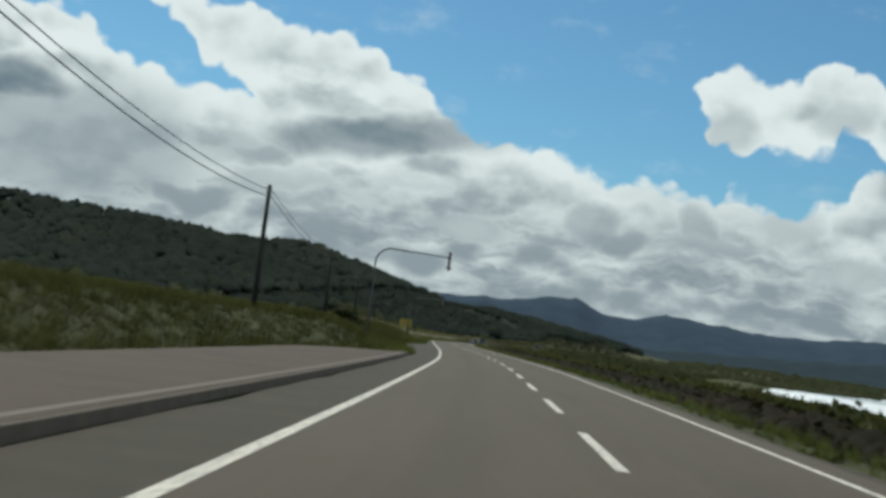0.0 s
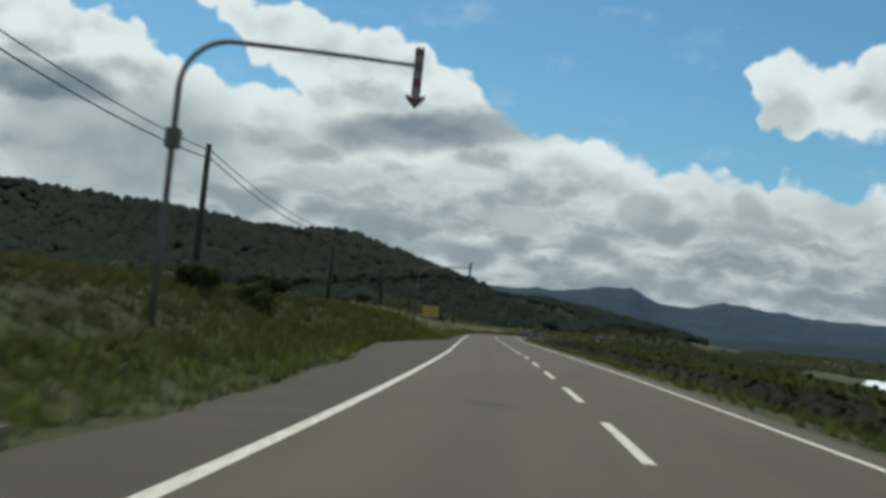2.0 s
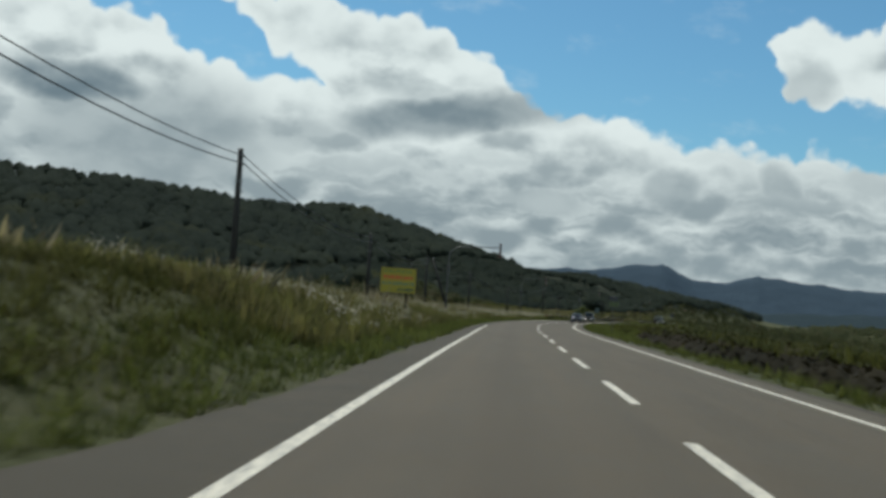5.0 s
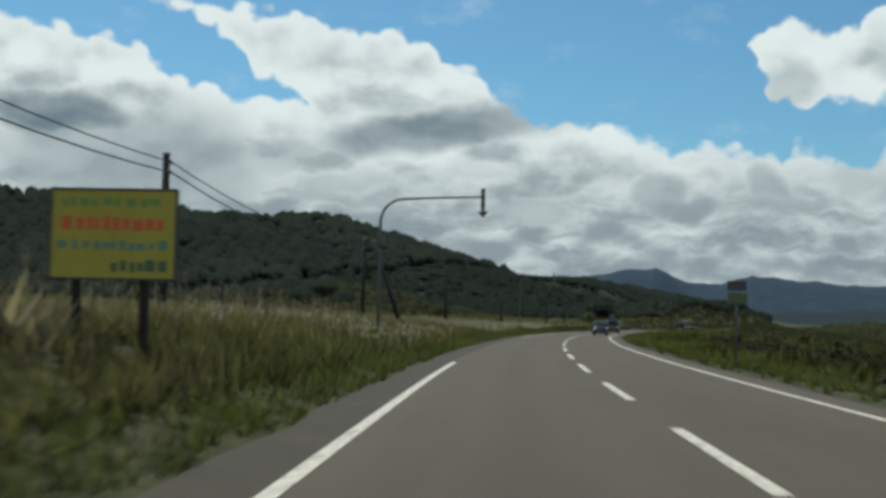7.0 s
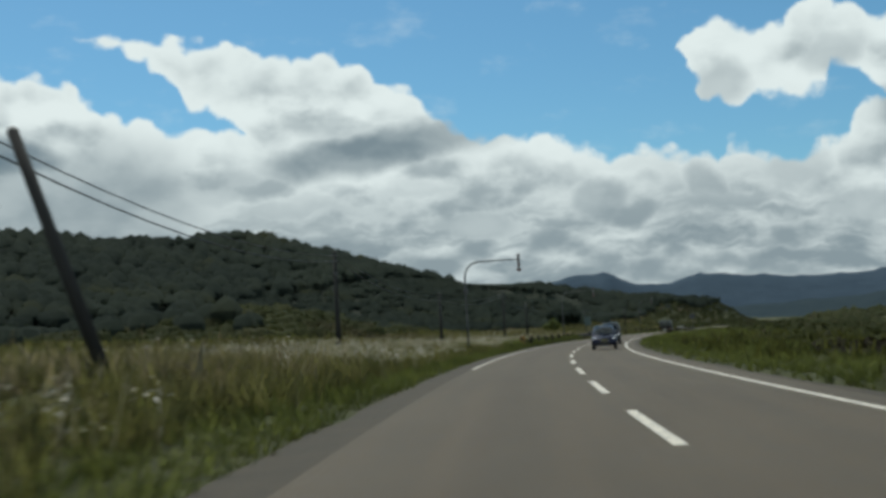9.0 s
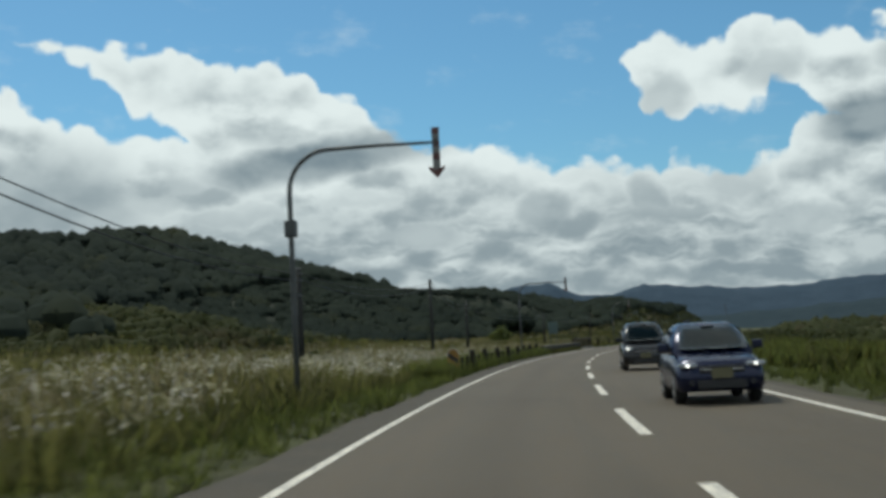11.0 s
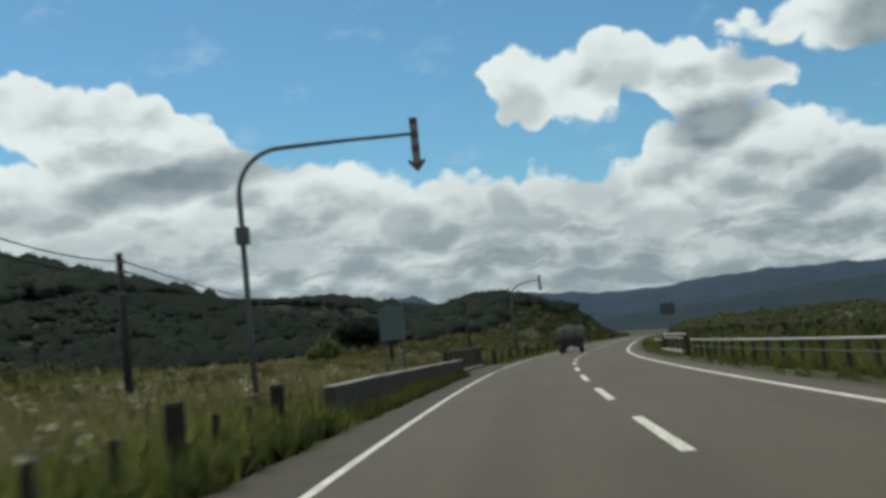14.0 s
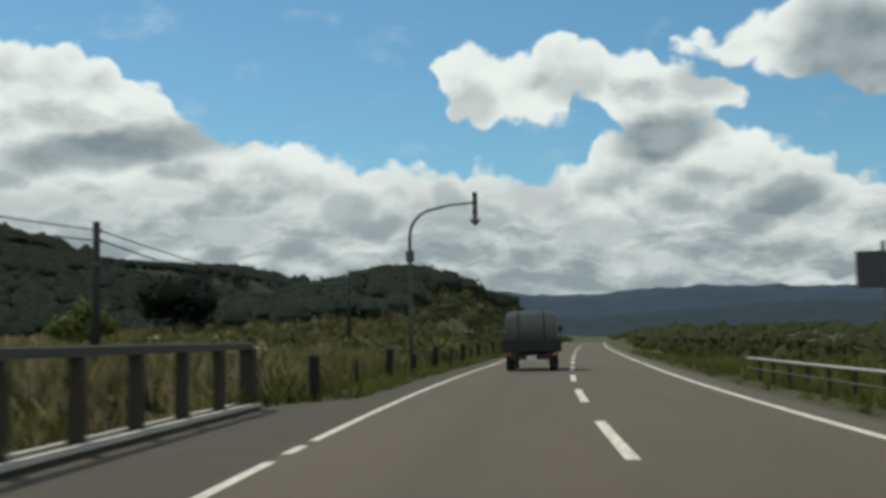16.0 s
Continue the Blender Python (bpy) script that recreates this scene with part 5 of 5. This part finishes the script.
def car(name, m, paint, label, length, width, tall, bonnet, van=False):
    """An oncoming car; its front looks along -y."""
    root = thing(name, m, label, "car")
    h, L, wst = width / 2, length, 0.62 * tall if not van else 0.58 * tall
    part("body", hull([(0.0, 0.3, wst * 0.72, h * 0.8, h * 0.74), (0.1, 0.22, wst * 0.84, h * 0.95, h * 0.88), (0.35, 0.2, wst * 0.9, h, h * 0.94), (bonnet, 0.2, wst, h, h * 0.97),
                       (L * 0.55, 0.2, wst * 1.03, h, h * 0.97), (L - 0.35, 0.2, wst * 1.04, h, h * 0.96), (L - 0.06, 0.26, wst, h * 0.95, h * 0.9), (L, 0.34, wst * 0.8, h * 0.85, h * 0.8)], h), paint, root, sleek=True)
    slope = 0.75 if not van else 0.6
    cab = part("cabin", hull([(bonnet - 0.1, wst * 0.94, wst * 1.0, h * 0.92, h * 0.9), (bonnet + slope, wst * 0.9, tall - 0.03, h * 0.93, h * 0.76), (bonnet + slope + 0.5, wst * 0.9, tall, h * 0.94, h * 0.77),
                              (L - 0.55, wst * 0.9, tall - 0.02, h * 0.93, h * 0.76), (L - 0.12, wst * 0.9, wst * 1.12, h * 0.9, h * 0.78)], h), paint, root, sleek=True)
    # glass, set a little proud of the cabin
    y0, y1, zlo, zhi = bonnet - 0.06, bonnet + slope - 0.05, wst * 1.03, tall - 0.1
    bm = bmesh.new()
    cols, rows_ = np.linspace(-1, 1, 11), np.linspace(0, 1, 6)
    grid = []
    for r_ in rows_:
        wide_, row = (0.8 - 0.13 * r_) * h, []
        for c_ in cols:
            corner = 0.03 * max(0.0, abs(c_) - 0.8) / 0.2
            zq = zlo + 0.04 + (zhi - zlo) * (r_ + (0.5 - r_) * corner * 2)
            yq = y0 - 0.05 + (y1 - y0) * r_ - 0.09 * (1 - c_ * c_) - 0.035 * math.sin(math.pi * r_)
            row.append(bm.verts.new((wide_ * c_, yq, zq)))
        grid.append(row)
    for a, b in zip(grid, grid[1:]):
        for k in range(len(a) - 1):
            bm.faces.new((a[k], a[k + 1], b[k + 1], b[k]))
    bmesh.ops.solidify(bm, geom=bm.faces[:], thickness=0.02)
    part("windscreen", bm, CARGLASS, cab, "dark curved windscreen", True)
    part("rear_view_mirror", box(-0.11, 0.11, y1 - 0.2, y1 - 0.17, zhi - 0.02, zhi + 0.04, 0.008), TRIMBLACK, cab)
    for sgn in (-1, 1):
        bm = bmesh.new()
        bm.faces.new([bm.verts.new(v) for v in ((sgn * h * 0.955, bonnet + slope * 0.62, zlo), (sgn * h * 0.955, L - 0.6, zlo), (sgn * h * 0.83, L - 0.85, zhi), (sgn * h * 0.83, bonnet + slope + 0.08, zhi))])
        bmesh.ops.solidify(bm, geom=bm.faces[:], thickness=0.015)
        part("side_window", bm, CARGLASS, cab)
        lamp = part("headlight", box(sgn * h * 0.76 - 0.15, sgn * h * 0.76 + 0.15, -0.015, 0.14, wst * 0.72, wst * 0.82, 0.03), CLEARLENS, root, "clear headlight")
        part("bulb", tube([(sgn * h * 0.76, -0.022, wst * 0.77), (sgn * h * 0.76, 0.02, wst * 0.77)], 0.026, 10), LITLENS, lamp, "lit white headlamp")
        part("wing_mirror", box(sgn * (h + 0.08) - 0.09, sgn * (h + 0.08) + 0.09, bonnet + 0.22, bonnet + 0.36, wst * 1.03, wst * 1.03 + 0.15, 0.03), paint, root)
        part("fog_lamp", tube([(sgn * h * 0.68, 0.03, 0.36), (sgn * h * 0.68, -0.005, 0.36)], 0.045, 10), TRIMBLACK, root)
        for y in (0.72, L - 0.7):
            wheel(root, sgn * (h - 0.1), y, 0.29, 0.19)
    part("grille", box(-h * 0.5, h * 0.5, -0.02, 0.05, wst * 0.62, wst * 0.76, 0.01), TRIMBLACK, root)
    part("grille_bar", box(-h * 0.48, h * 0.48, -0.03, 0.0, wst * 0.68, wst * 0.7, 0.004), CHROME, root)
    part("air_intake", box(-h * 0.55, h * 0.55, -0.015, 0.06, 0.26, 0.4, 0.01), TRIMBLACK, root)
    part("number_plate", box(-0.165, 0.165, -0.035, -0.02, 0.42, 0.585, 0.004), PLATEDARK, root, "plain dull plate")
    part("wiper", tube([(-0.35, y0 + 0.02, zlo + 0.03), (0.1, y0 + 0.0, zlo + 0.035)], 0.012, 5), TRIMBLACK, cab)
    part("aerial", tube([(h * 0.6, bonnet + slope + 0.15, tall), (h * 0.6, bonnet + slope + 0.35, tall + 0.32)], 0.006, 5), TRIMBLACK, cab)
    return root


car("car", put(287.5, 1.66, 0.0), NAVY, "dark blue compact hatchback in the oncoming lane", 3.3, 1.41, 1.33, 0.95)
car("car", put(307.6, 1.86, 0.0), BLACKPAINT, "black compact van in the oncoming lane", 3.4, 1.48, 1.58, 0.62, True)


def truck(m):
    """A small covered truck seen from behind; its tail looks along -y."""
    root = thing("truck", m, "small dark truck with a grey tarpaulin cover", "truck")
    part("chassis", box(-0.38, 0.38, 0.1, 4.3, 0.42, 0.6, 0.02), CHASSIS, root)
    bed = part("bed", box(-1.0, 1.0, 0.0, 2.7, 0.66, 0.76, 0.015), CHASSIS, root)
    part("tailgate", box(-1.02, 1.02, -0.045, 0.0, 0.68, 1.08, 0.012), CHASSIS, root, "dark tailgate")
    for x in (-1.04, 1.0):
        part("side_gate", box(x, x + 0.04, 0.0, 2.7, 0.66, 1.08, 0.012), CHASSIS, root)
    for k in range(4):
        part("gate_rib", box(-0.8 + 0.52 * k, -0.74 + 0.52 * k, -0.06, -0.045, 0.68, 1.05, 0.005), CHASSIS, root)
    rings = []
    for y in (0.02, 0.06, 0.7, 1.4, 2.1, 2.66, 2.7):
        q = 0.03 if y in (0.02, 2.7) else 0.012 * math.sin(y * 7)
        rings.append([(x * (1 - q), y, z - q * 0.3) for x, z in ((-0.92, 1.06), (-0.91, 1.8), (-0.86, 2.0), (-0.7, 2.08), (0, 2.12), (0.7, 2.08), (0.86, 2.0), (0.91, 1.8), (0.92, 1.06))])
    cover = part("tarpaulin", loft(rings), CANVAS, root, "grey-green tarpaulin cover", True)
    for x in (-0.45, 0.45):
        part("strap", box(x - 0.02, x + 0.02, 0.0, 0.018, 1.06, 2.1, 0.004), CHASSIS, cover)
    part("cab", hull([(2.78, 0.6, 1.75, 0.8, 0.72), (2.95, 0.5, 1.85, 0.82, 0.74), (3.9, 0.45, 1.82, 0.82, 0.72), (4.35, 0.45, 1.2, 0.8, 0.74), (4.45, 0.5, 1.0, 0.76, 0.7)], 0.8), GREYMETAL, root, sleek=True)
    part("bumper", box(-0.75, 0.75, 0.02, 0.1, 0.4, 0.52, 0.015), CHASSIS, root)
    part("number_plate", box(-0.17, 0.17, -0.01, 0.015, 0.38, 0.54, 0.004), BARPALE, root, "plain pale plate")
    part("step_bar", box(-0.42, 0.42, 0.0, 0.05, 0.3, 0.37, 0.01), BARPALE, root, "pale under-run bar")
    for sgn in (-1, 1):
        part("tail_lamp", box(sgn * 0.62 - 0.13, sgn * 0.62 + 0.13, -0.01, 0.03, 0.52, 0.62, 0.01), REDLENS, root, "red tail lamp")
        part("indicator", box(sgn * 0.8 - 0.04, sgn * 0.8 + 0.04, -0.012, 0.03, 0.52, 0.62, 0.01), AMBER, root)
        part("mud_flap", box(sgn * 0.76 - 0.15, sgn * 0.76 + 0.15, 0.28, 0.29, 0.12, 0.6), RUBBER, root)
        part("wing_mirror", box(sgn * 0.98 - 0.08, sgn * 0.98 + 0.08, 3.9, 3.95, 1.35, 1.6, 0.015), TRIMBLACK, root)
        wheel(root, sgn * 0.76, 0.62, 0.31, 0.3)
        wheel(root, sgn * 0.7, 3.7, 0.29, 0.16)
    return root


truck(put(432.8, -1.4, 0.0))
